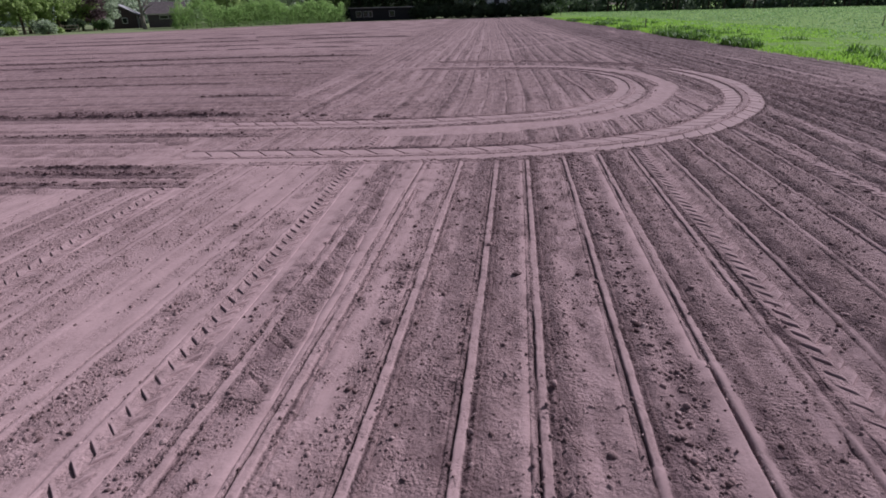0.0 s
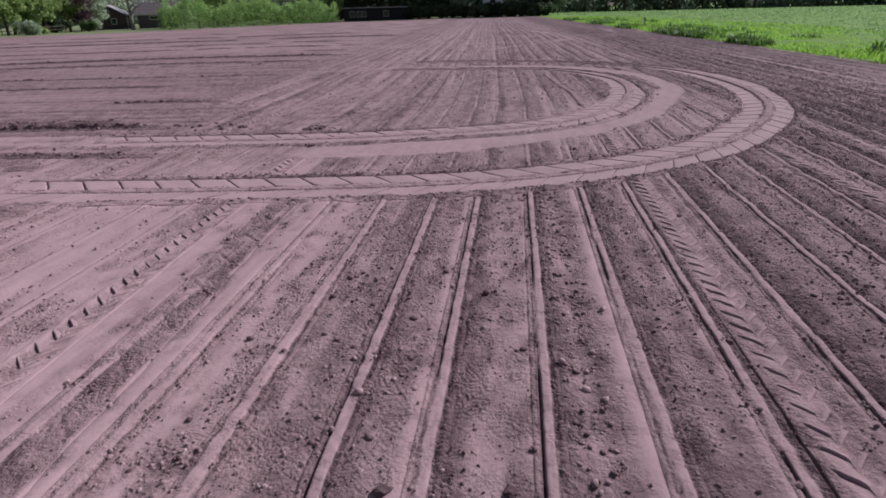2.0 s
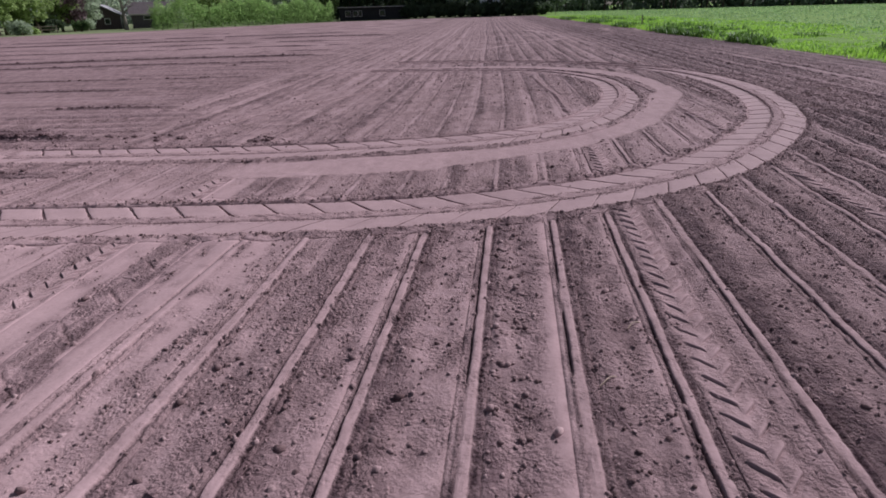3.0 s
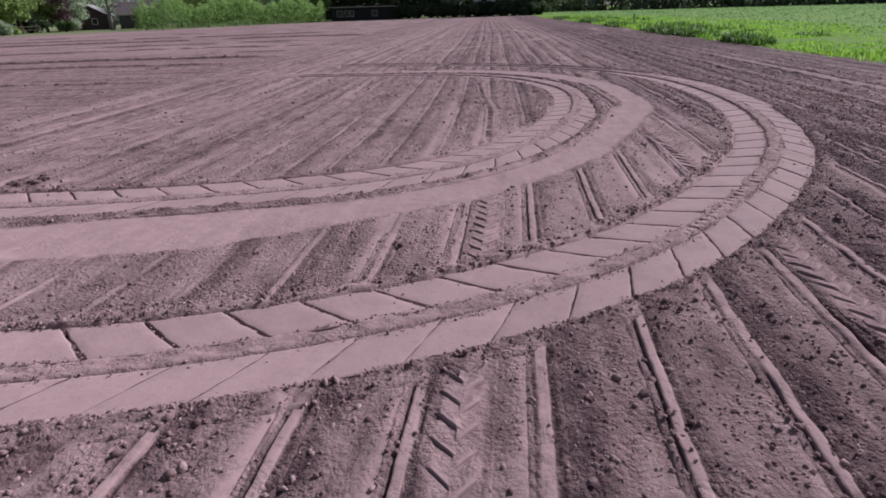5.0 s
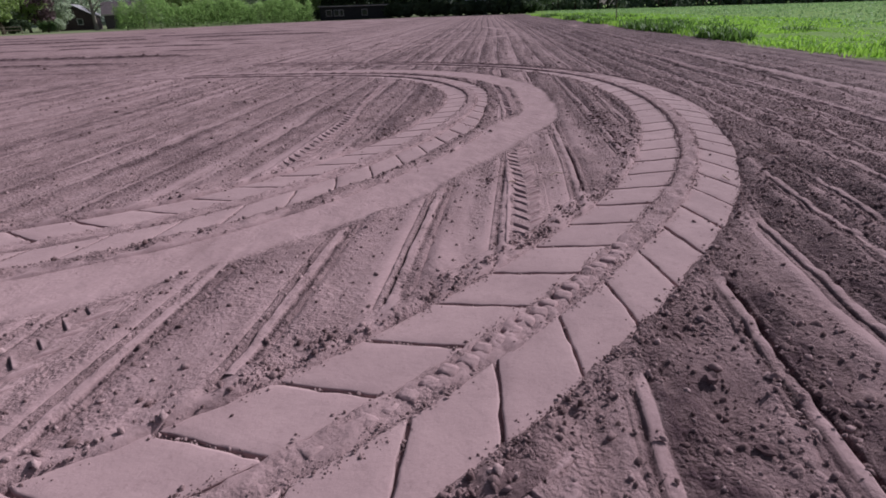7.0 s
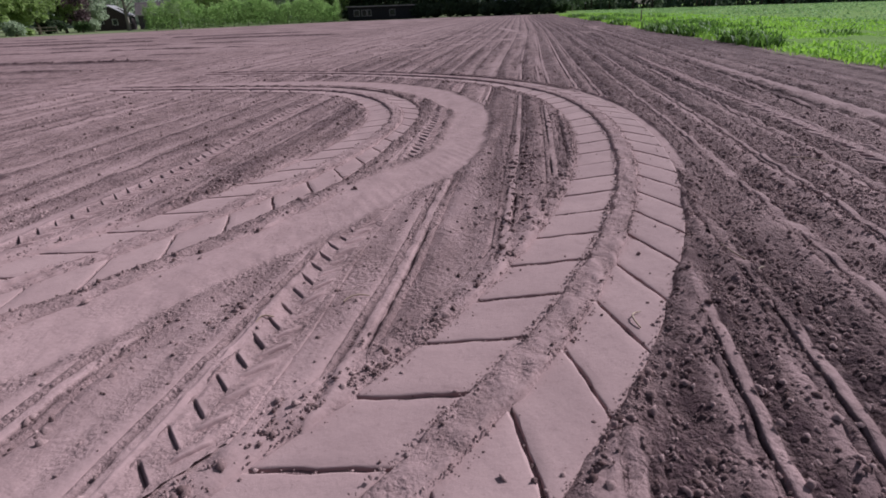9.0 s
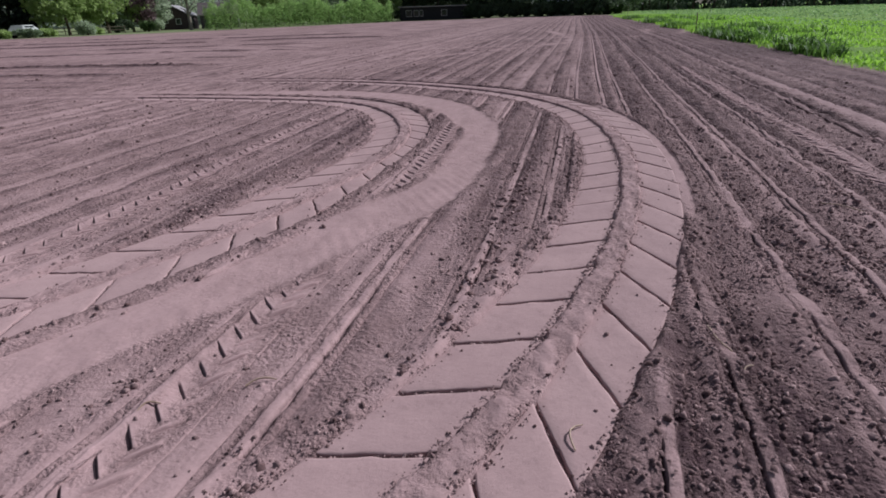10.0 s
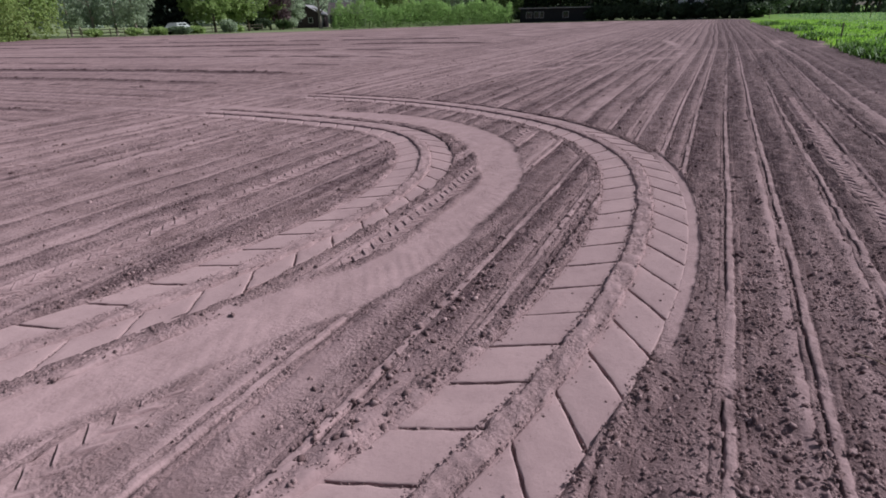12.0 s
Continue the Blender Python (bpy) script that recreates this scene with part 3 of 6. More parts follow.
        on = on * (bite + (1 - bite) * np.clip(faint + 0.4 * n2 + 0.5 * n3, 0, 1)) * np.clip(step(last + 3.5, last, s) + 0.15 * n2, 0, 1)
        z = z + shoulder_lift(a, half, n3) * (a < 8)
        inner = a < 0.066
        bed = np.where(inner, rib_height(s), PAD_Z) * bite + (1 - bite) * np.where(inner, 0.0, -0.010 + 0.003 * n2)
        z = z * (1 - on) + bed * on
        press = press * (1 - on) + on * np.where(inner, 0.80, 0.6 + 0.2 * (1 - bite))
        # lug slot shade is painted on to the bed that shows between pads
        damp_shade = damp_shade * (1 - on) * (1 - 0.5 * bell(a - half - 0.03, 0.06)) + on * np.where(inner, 0.05, 0.40 * bite)
        deep = 0.030 - 0.019 * step(0.075, 0.095, a) * step(half - 0.025, half - 0.045, a)
        sink = np.maximum(sink, bite * (s < last - 0.05) * deep * step(half + 0.115, half + 0.085, a))
    # dragged smooth band between the wheels
    a = np.abs(off_m + 0.03 * vnoise(s_m / 0.4, s_m * 0, 31))
    s_l = s_m - LEAD
    wide = band_half(s_l, off_m)
    on = step(0.02, -0.075, a + 0.025 * n2 + 0.012 * n3 - wide) * (off_m < 8) * step(0.2, 1.4, s_l) * step(18.5, 15.5, s_l)
    ripples = 0.004 * np.sin(s_m * 2 * math.pi / 0.09 + 9 * off_m) * step(0.0, -0.18, off_m) * step(2.0, 6.0, s_l)
    z = z * (1 - on) + on * (-0.012 + 0.003 * n1 + 0.0015 * n2 + ripples)
    press = press * (1 - on) + on * np.clip(0.84 + 0.10 * n2 + 0.14 * n1, 0, 1)
    damp_shade = damp_shade * (1 - on) + 0.16 * on * step(0.1, 0.7, n1 + 0.5 * n2)
    # crumbs squeezed up between the inner wheel and the smooth band
    crest = bell(off_i + right_half(INNER, s_i - LEAD) + 0.05 + 0.015 * n2, 0.028) * (off_i < 8) * step(0.5, 1.5, s_i - LEAD)
    z = z + 0.013 * crest * (0.55 + 0.6 * n3)
    press = press * (1 - 0.75 * crest)
    damp_shade = np.clip(damp_shade + 0.15 * crest, 0, 1)
    # pale wheel lines of an earlier turn, far up the field
    for way in FAR_TURN:
        off_f, _ = track_fields(way, 2.4)
        pale = bell(off_f, 0.24) * np.clip(0.6 + 0.6 * n1 + 0.4 * slow, 0, 1)
        press = np.maximum(press, 0.9 * pale)
        damp_shade = damp_shade * (1 - pale)
    # verge and grass
    edge = field_edge(Y)
    X = X + wobble(X, Y)
    green = np.clip(step(-0.10, 0.25, X - edge + 0.25 * n1), 0, 1)
    lawn = step(-0.7, 0.7, Y - far_edge(X) + 0.5 * n1) * (X < edge + 0.5)
    green = np.clip(green + lawn, 0, 1)
    z = z * (1 - green) + green * (0.06 * step(0, 1.5, X - edge) * (X > 0) + 0.02 * n1 * near)
    z = z + fall(X)
    press *= 1 - green
    damp_shade *= 1 - green
    covered = (np.abs(off_o) < 0.35) | (np.abs(off_i) < np.where(off_i > 0, 0.31, right_half(INNER, s_i - LEAD) + 0.044)) | ((np.abs(off_m) < band_half(s_m - LEAD, off_m) - 0.01) & (s_m > LEAD + 0.4))
    return X0, Y, z, press, damp_shade, green, lawn, covered, sink, (plain, plain_press, plain_damp_shade), (off_m, s_m)


def build_ground():
    X, Y, z, press, damp_shade, green, lawn, covered, sink, plain, (off_m, s_m) = ground_heights()
    level = z.copy()
    z = z - sink
    # beds for the strips with the small wheel prints
    for way, _ in PRINTS:
        sink = step(0.076, 0.064, np.abs(X + wobble(X, Y) - print_x(way, Y))) * step(way[0][0] + 0.03, way[0][0] + 0.1, Y) * step(way[-1][0] - 0.03, way[-1][0] - 0.1, Y) * ~covered * (green < 0.1)
        z = z - 0.030 * sink
    for rx, (ry0, ry1) in RIDGES:
        z = z - 0.022 * step(0.050, 0.038, np.abs(X - rx)) * step(ry0 + 0.02, ry0 + 0.07, Y) * step(ry1 - 0.02, ry1 - 0.07, Y) * ~covered
    z = z - 0.02 * step(-0.01, -0.05, np.abs(off_m) - band_half(s_m - LEAD, off_m)) * step(1.1, 1.2, s_m - LEAD) * step(14.4, 14.3, s_m - LEAD)
    gash = step(0.105, 0.095, np.abs(X - print_x(GASHES, Y))) * step(2.28, 2.36, Y) * step(6.15, 6.05, Y) * ~covered
    z = z - 0.028 * gash
    ny, nx = X.shape
    X = X + wobble(X, Y)
    idx = np.arange(nx * ny).reshape(ny, nx)
    quads = np.stack([idx[:-1, :-1], idx[:-1, 1:], idx[1:, 1:], idx[1:, :-1]], -1).reshape(-1, 4)
    me = bpy.data.meshes.new("ground")
    me.vertices.add(nx * ny)
    me.vertices.foreach_set("co", np.stack([X, Y, z], -1).ravel())
    me.loops.add(quads.size)
    me.loops.foreach_set("vertex_index", quads.ravel().astype(np.int32))
    me.polygons.add(len(quads))
    me.polygons.foreach_set("loop_start", np.arange(0, quads.size, 4, dtype=np.int32))
    me.polygons.foreach_set("use_smooth", np.ones(len(quads), bool))
    me.update(calc_edges=True)
    for name, values in (("press", press), ("damp_shade", damp_shade), ("green", green), ("lawn", lawn)):
        me.attributes.new(name, "FLOAT", "POINT").data.foreach_set("value", np.clip(values, 0, 1).ravel().astype(np.float32))
    me.materials.append(SOIL)
    ground = new("ground", me)
    tagged(ground, "bare brown field soil with drill rows and crusted bands", "ground", kind="structure")
    return ground, (level, press, damp_shade, green, covered) + plain


ground, FIELD = build_ground()


def sample(field, x, y):
    """Bilinear value of a ground field at points."""
    i = np.clip(np.searchsorted(GX, x) - 1, 0, len(GX) - 2)
    j = np.clip(np.searchsorted(GY, y) - 1, 0, len(GY) - 2)
    u, v = (x - GX[i]) / (GX[i + 1] - GX[i]), (y - GY[j]) / (GY[j + 1] - GY[j])
    f = field.astype(float)
    return (f[j, i] * (1 - u) + f[j, i + 1] * u) * (1 - v) + (f[j + 1, i] * (1 - u) + f[j + 1, i + 1] * u) * v


# ---- tyre tracks: pads of pressed soil between the lug slots ----
def along(way, s, v):
    """World x, y at arc length s past the lead and offset v to the left."""
    arcs = way[:, 3] - LEAD
    x, y, h = (np.interp(s, arcs, way[:, i]) for i in range(3))
    return x - v * np.sin(h), y + v * np.cos(h)


def pad(thing, way, mid, length, v0, v1, slant, seed):
    """A slab between two lug slots, from the track's middle (v0) out to its edge (v1), slanting back."""
    r = np.random.RandomState(seed)
    fu, fv = np.meshgrid((0.0, 0.03, 0.18, 0.34, 0.5, 0.66, 0.82, 0.97, 1.0), (0.0, 0.04, 0.15, 0.27, 0.39, 0.51, 0.63, 0.75, 0.87, 0.96, 1.0), indexing="ij")
    rim = (fu < 0.02) | (fu > 0.98) | (fv < 0.02) | (fv > 0.98)
    s = mid + length * (fu - 0.5) - slant * fv + (r.uniform(-0.004, 0.004, fu.shape) + 0.004 * vnoise(fv * 6 + seed, fu * 3, 58)) * (rim | (fu < 0.1) | (fu > 0.9)) * np.clip(np.abs(fu - 0.5) * 2, 0, 1)
    x, y = along(way, s, v0 + (v1 - v0) * fv)
    z = PAD_Z + r.uniform(-0.001, 0.001) + 0.0016 * vnoise(x / 0.09, y / 0.09, 46) + 0.002 * (fu - 0.5) * r.uniform(-1, 1) - 0.0018 * rim
    na, nb = fu.shape
    top = np.stack([x, y, z], -1).reshape(-1, 3)
    idx = np.arange(na * nb).reshape(na, nb)
    ring = list(idx[:, 0]) + list(idx[-1, 1:]) + list(idx[-2::-1, -1]) + list(idx[0, -2:0:-1])
    low = top[ring] - np.array((0, 0, 0.016))
    faces = [(idx[a, b], idx[a + 1, b], idx[a + 1, b + 1], idx[a, b + 1]) for a in range(na - 1) for b in range(nb - 1)]
    n_top, n = len(faces), len(ring)
    faces += [(ring[i], na * nb + i, na * nb + (i + 1) % n, ring[(i + 1) % n]) for i in range(n)]
    if v1 < v0:
        faces = [f[::-1] for f in faces]
    ob = mesh_object("pressed_pad", np.concatenate([top, low]), [tuple(int(i) for i in f) for f in faces], PAD, thing)
    ob.data.polygons.foreach_set("use_smooth", np.arange(len(faces)) < n_top)


def ribbon(name, thing, way, s0, s1, ds, vs, height, shift=None):
    """A fine soil strip along a track; height gives z, press and dark tone of arc length, offset, x, y."""
    s, v = np.meshgrid(np.arange(s0, s1, ds), vs, indexing="ij")
    if shift is not None:
        v = v + shift(s)
    x, y = along(way, s, v)
    z, press, damp_shade = height(s, v, x, y)
    idx = np.arange(s.size).reshape(s.shape)
    quads = np.stack([idx[:-1, :-1], idx[1:, :-1], idx[1:, 1:], idx[:-1, 1:]], -1).reshape(-1, 4)
    if vs[1] < vs[0]:
        quads = quads[:, ::-1]
    ob = mesh_object(name, np.stack([x, y, z], -1).reshape(-1, 3), quads, SOIL, thing, True)
    for key, values in (("press", press), ("damp_shade", damp_shade)):
        ob.data.attributes.new(key, "FLOAT", "POINT").data.foreach_set("value", np.clip(values, 0, 1).ravel().astype(np.float32))


def wheel_track(way, pitch, phase, s0, s1, halves, slots, slant, ds, label):
    thing = tagged(new("tyre_track"), label, "tyre track", kind="structure")
    s, q = phase + pitch * math.ceil((s0 - phase) / pitch), 0
    while s < s1:
        for side in (1, -1):
            q += 1
            faint = 0.35 if side < 0 and s < 5.0 else 0.6 + 0.4 * min(1.0, max(0.0, (s + 2.0) / 2.0))
            wide = halves[0] if side > 0 else float(right_half(way, s + pitch / 2))
            pad(thing, way, s + pitch / 2, pitch - slots[0 if side > 0 else 1] * faint, side * 0.050, side * (wide + 0.005), slant * (halves[0] - 0.06) / 0.24 if side > 0 else slant * 1.2 * (wide - 0.05) / (halves[1] - 0.05), 50 + q)
        s += pitch

    def shoulder(s, v, x, y):
        a = np.abs(v)
        half = halves[0] if v.max() > 0 else right_half(way, s)
        xs = x - wobble(x, y)
        n3, n4 = vnoise(x / 0.045, y / 0.045, 3), vnoise(x / 0.018, y / 0.018, 47)
        edge = half - 0.008 + 0.010 * vnoise(s / 0.07, v * 0 + np.sign(v), 48) + 0.006 * n4
        on = step(edge + 0.022, edge - 0.008, a)
        z = sample(FIELD[5], xs, y) + shoulder_lift(a, half, n3) + 0.004 * n3 + 0.0035 * n4 + 0.002 * vnoise(x / 0.009, y / 0.009, 49)
        z = z * (1 - on) - 0.024 * on - 0.014 * (a > half + 0.125)
        # narrow smooth bed beside the outer wheel on the bend
        bed2 = (way is OUTER and v.max() < 0) * step(0.042, 0.028, np.abs(a - half - 0.034 + 0.005 * n3)) * step(10.1, 10.7, s) * step(14.4, 13.2, s)
        z = z * (1 - bed2) + (-0.013 + 0.0015 * n3) * bed2
        soft = bell(a - half - 0.02, 0.05)
        return z, np.maximum(0.85 * bed2, sample(FIELD[6], xs, y) * (1 - 0.4 * soft) + (0.5 if v.max() > 0 else 0.12) * soft * (0.8 + 0.4 * n3)), (1 - bed2) * (sample(FIELD[7], xs, y) * (1 - 0.5 * soft) + (0.0 if v.max() > 0 else 0.28) * soft * step(1.0, 4.0, s) * (0.6 + 0.6 * n3))

    def rib(s, v, x, y):
        a = np.abs(v)
        n3, n4 = vnoise(x / 0.045, y / 0.045, 3), vnoise(x / 0.018, y / 0.018, 47)
        edge = 0.058 + 0.009 * vnoise(s / 0.09, np.sign(v), 48) + 0.006 * n4
        on = step(edge + 0.008, edge - 0.012, a)
        bars = (s + 0.7 * a) / 0.072
        bars = np.abs(bars - np.round(bars)) * 0.072
        patch = np.maximum(0.6 * step(0.0, 0.6, vnoise(s / 0.9, v * 0 + 2.0, 45)), bell(s - 6.8, 0.6))
        top = rib_height(s) + 0.006 * n3 + 0.005 * n4 + 0.002 * vnoise(x / 0.008, y / 0.008, 57) - (0.010 + 0.012 * bell(s - 6.85, 0.6)) * bell(bars, 0.0095) * patch * step(0.062, 0.045, a)
        top = top - 0.012 * bell(v + 0.052, 0.012) * step(7.0, 5.0, s)
        top = top - 0.006 * step(5.5, 5.8, s) * step(7.6, 7.3, s) * (way is OUTER) * step(0.05, 0.04, a)
        # shade painted dark in the cross cuts and the ditch on the right
        return top * on - 0.026 * (1 - on), 0.62 + 0.25 * n3 + 0.15 * patch, 0.05 + 0.55 * bell(bars, 0.010) * bell(s - 6.85, 0.6) + 0.35 * bell(v + 0.052, 0.015) * step(7.0, 5.0, s)

    out = np.array([-0.03 + 0.0105 * i for i in range(16)])
    ribbon("shoulder", thing, way, s0, s1, ds, -halves[1] - out, shoulder, lambda q: halves[1] - right_half(way, q))
    ribbon("shoulder", thing, way, s0, s1, ds, halves[0] + out[::-1], shoulder)
    ribbon("rib", thing, way, s0, s1, ds, np.linspace(-0.090, 0.090, 19), rib)
    return thing


def rib_block(seed):
    """A small square block pressed on the rib, with worn edges."""
    r = np.random.RandomState(seed)
    g = np.array((-0.5, -0.42, -0.15, 0.15, 0.42, 0.5))
    u, v = np.meshgrid(g, g, indexing="ij")
    rim = np.maximum(np.abs(u), np.abs(v)) > 0.49
    top = np.stack([0.050 * u + r.uniform(-0.0025, 0.0025, u.shape), 0.058 * v + r.uniform(-0.0025, 0.0025, u.shape), -0.006 * rim - 0.003 * (np.abs(u) + np.abs(v)) + r.uniform(-0.001, 0.001, u.shape) + 0.004 * u * r.uniform(-1, 1)], -1).reshape(-1, 3)
    idx = np.arange(36).reshape(6, 6)
    ring = list(idx[:, 0]) + list(idx[-1, 1:]) + list(idx[-2::-1, -1]) + list(idx[0, -2:0:-1])
    n = len(ring)
    faces = [(idx[a, b], idx[a + 1, b], idx[a + 1, b + 1], idx[a, b + 1]) for a in range(5) for b in range(5)]
    faces += [(ring[i], 36 + i, 36 + (i + 1) % n, ring[(i + 1) % n]) for i in range(n)]
    me = bpy.data.meshes.new("rib_block")
    me.from_pydata(np.concatenate([top, top[ring] * (1.12, 1.12, 1.0) - np.array((0, 0, 0.016))]).tolist(), [], [tuple(int(i) for i in f) for f in faces])
    me.polygons.foreach_set("use_smooth", np.ones(len(me.polygons), bool))
    me.attributes.new("press", "FLOAT", "POINT").data.foreach_set("value", np.concatenate([np.full(36, 0.78), np.full(n, 0.3)]).astype(np.float32))
    me.materials.append(SOIL)
    return me


RIB_BLOCKS = [rib_block(900 + i) for i in range(5)]


def rib_blocks(thing, way, s0, s1):
    r = random.Random(31)
    s = s0
    while s < s1:
        if r.random() < 0.7:
            x, y = along(way, np.array([s]), np.array([0.012 + r.uniform(-0.010, 0.010)]))
            h = float(np.interp(s, way[:, 3] - LEAD, way[:, 2]))
            ob = new("rib_block", r.choice(RIB_BLOCKS))
            ob.parent = thing
            ob.matrix_basis = pose(float(x[0]), float(y[0]), float(rib_height(np.array([s]))[0]) - 0.0035 + r.uniform(-0.003, 0.002), r.uniform(-3, 3), r.uniform(-3, 3), math.degrees(h) + 15 + r.uniform(-6, 6))
        s += 0.071


outer_track = wheel_track(OUTER, OUT_PITCH, OUT_PHASE, OUT_START, 20.5, OUT_HALVES, (0.019, 0.016), 0.195, 0.024, "wide tractor tyre track pressed smooth into the loose soil")
wheel_track(INNER, IN_PITCH, IN_PHASE, IN_START, 16.0, IN_HALVES, (0.018, 0.015), 0.185, 0.032, "inner tractor tyre track curving through the drilled rows")


rib_blocks(outer_track, OUTER, 5.7, 7.4)


# ---- small wheel prints that run along the rows, with V-shaped lug slits ----
LUG = 0.105


def wheel_print(way, amount, seed):
    """A narrow pressed strip cut by slanting lug slits, deep on its left and faint on its right."""
    thing = tagged(new("wheel_print"), "narrow lugged wheel print along a drill row", "wheel print", "wheel prints along the rows", "structure")
    y0, y1 = way[0][0], way[-1][0]
    count = int((y1 - y0) / LUG)
    r = np.random.RandomState(seed)

    def base(y):
        cx = print_x(way, y)
        cx = cx - wobble(cx, y)
        return sum(sample(FIELD[0], cx + a, y + b) for a in (-0.12, 0.12) for b in (-0.2, 0.0, 0.2)) / 6 + 0.001

    for name, side, slope, shift, reach, wide, deep in (("left_lugs", -1, 0.92, 0.0, 0.070, 0.0058, 0.012), ("right_lugs", 1, 1.25, 0.062, 0.060, 0.0035, 0.008)):
        steps = np.array((0.0, 0.5 * wide, wide, wide + 0.004, 0.03, 0.052, 0.075, LUG - wide - 0.004, LUG - wide, LUG - 0.5 * wide))
        u = (np.arange(-2, count)[:, None] * LUG + steps[None]).ravel()
        f = np.tile(steps / LUG, count + 2)
        lug = np.repeat(np.arange(count + 2), len(steps))
        clear = np.clip(amount + r.uniform(-0.35, 0.25, count + 2), 0, 1)[lug]
        length = (reach + r.uniform(-0.014, 0.006, count + 2))[lug]
        tilt = r.uniform(0.5, 1.4, count + 2)[lug]
        v = np.array((-0.004, 0.004, 0.010, 0.020, 0.034, 0.048, 0.056, 0.062, 0.068, 0.074, 0.082, 0.092, 0.100, 0.106))
        V, U = np.meshgrid(v, u)
        F, C, R, T = (np.broadcast_to(q[:, None], V.shape) for q in (f, clear, length, tilt))
        Y = y0 + 0.05 + shift + U + slope * np.clip(V, 0, 0.085)
        X = print_x(way, Y) + side * V
        n2, n3 = vnoise(X / 0.07, Y / 0.08, 42), vnoise(X / 0.025, Y / 0.03, 43)
        within = step(0.0, 0.010, V) * step(R + 0.006, R - 0.004, V)
        d = np.minimum(F, 1 - F) * LUG
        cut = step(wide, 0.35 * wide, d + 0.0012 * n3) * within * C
        lip = step(0.022, 0.008, d) * (F < 0.5) * within * C
        edge = step(0.054, 0.086, V + 0.010 * n2 + 0.006 * n3)
        xs = X - wobble(X, Y)
        level = sample(FIELD[0], xs, Y)
        z = (base(Y) + 0.003 * n2 + 0.0015 * n3 + C * T * within * 0.012 * (0.45 - F)) * (1 - edge) + (level + 0.002 + 0.003 * n3) * edge - deep * cut - 0.014 * (V > 0.101)
        bad = (sample(FIELD[4], xs, Y) > 0.02) | (Y < y0) | (Y > y1)
        idx = np.arange(X.size).reshape(X.shape)
        quads = np.stack([idx[:-1, :-1], idx[:-1, 1:], idx[1:, 1:], idx[1:, :-1]], -1).reshape(-1, 4)
        quads = quads[~bad.ravel()[quads].any(1)]
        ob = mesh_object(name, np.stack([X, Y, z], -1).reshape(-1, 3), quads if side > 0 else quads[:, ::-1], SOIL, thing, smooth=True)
        press = np.clip(0.58 + 0.25 * n2 + 0.15 * n3 + 0.45 * lip, 0, 1) * (1 - edge) + edge * sample(FIELD[1], xs, Y)
        # slit shade is painted dark along cut; the raised lip is kept pale
        damp_shade = np.clip((0.25 + 0.4 * edge) * sample(FIELD[2], xs, Y) * (1 - lip) + 0.35 * cut, 0, 1)
        for key, values in (("press", press), ("damp_shade", damp_shade)):
            ob.data.attributes.new(key, "FLOAT", "POINT").data.foreach_set("value", values.ravel().astype(np.float32))


for q, (way, amount) in enumerate(PRINTS):
    wheel_print(way, amount, 500 + q)


def lug_gashes(way):
    """A row of slanting cuts left by single tyre lugs in the dry soil."""
    y0, y1 = way[0][0], way[-1][0]
    dx, Y = np.meshgrid(np.arange(-0.126, 0.127, 0.009), np.arange(y0 - 0.1, y1 + 0.1, 0.009))
    X = print_x(way, Y) + dx
    edge = np.maximum(step(0.080, 0.108, np.abs(dx)), np.maximum(step(y0 + 0.03, y0 - 0.03, Y), step(y1 - 0.03, y1 + 0.03, Y)))
    c = (Y + 0.95 * dx - 0.046) / 0.337
    lug = np.abs(c - np.round(c)) * 0.337
    cut = step(0.0105, 0.005, lug) * step(0.074, 0.064, np.abs(dx + 0.012 * vnoise(Y / 0.15, Y * 0, 41)))
    level = sample(FIELD[0], X, Y)
    z = level + 0.003 * vnoise(X / 0.03, Y / 0.04, 43) * (1 - edge) - 0.013 * cut - 0.012 * ((np.abs(dx) > 0.115) | (Y < y0 - 0.07) | (Y > y1 + 0.07))
    bad = sample(FIELD[4], X, Y) > 0.02
    idx = np.arange(X.size).reshape(X.shape)
    quads = np.stack([idx[:-1, :-1], idx[:-1, 1:], idx[1:, 1:], idx[1:, :-1]], -1).reshape(-1, 4)
    quads = quads[~bad.ravel()[quads].any(1)]
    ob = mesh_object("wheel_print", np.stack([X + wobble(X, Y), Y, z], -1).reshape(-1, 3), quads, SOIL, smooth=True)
    press = np.clip(0.45 + 0.3 * vnoise(X / 0.07, Y / 0.12, 44), 0, 1) * (1 - edge) + edge * sample(FIELD[1], X, Y)
    ob.data.attributes.new("press", "FLOAT", "POINT").data.foreach_set("value", press.ravel().astype(np.float32))
    # shade inside the cuts is painted into the soil colour
    ob.data.attributes.new("damp_shade", "FLOAT", "POINT").data.foreach_set("value", (0.45 * cut + (1 - cut) * sample(FIELD[2], X, Y)).ravel().astype(np.float32))
    tagged(ob, "slanting tyre lug cuts in pale dry soil", "wheel print", kind="structure")


lug_gashes(GASHES)


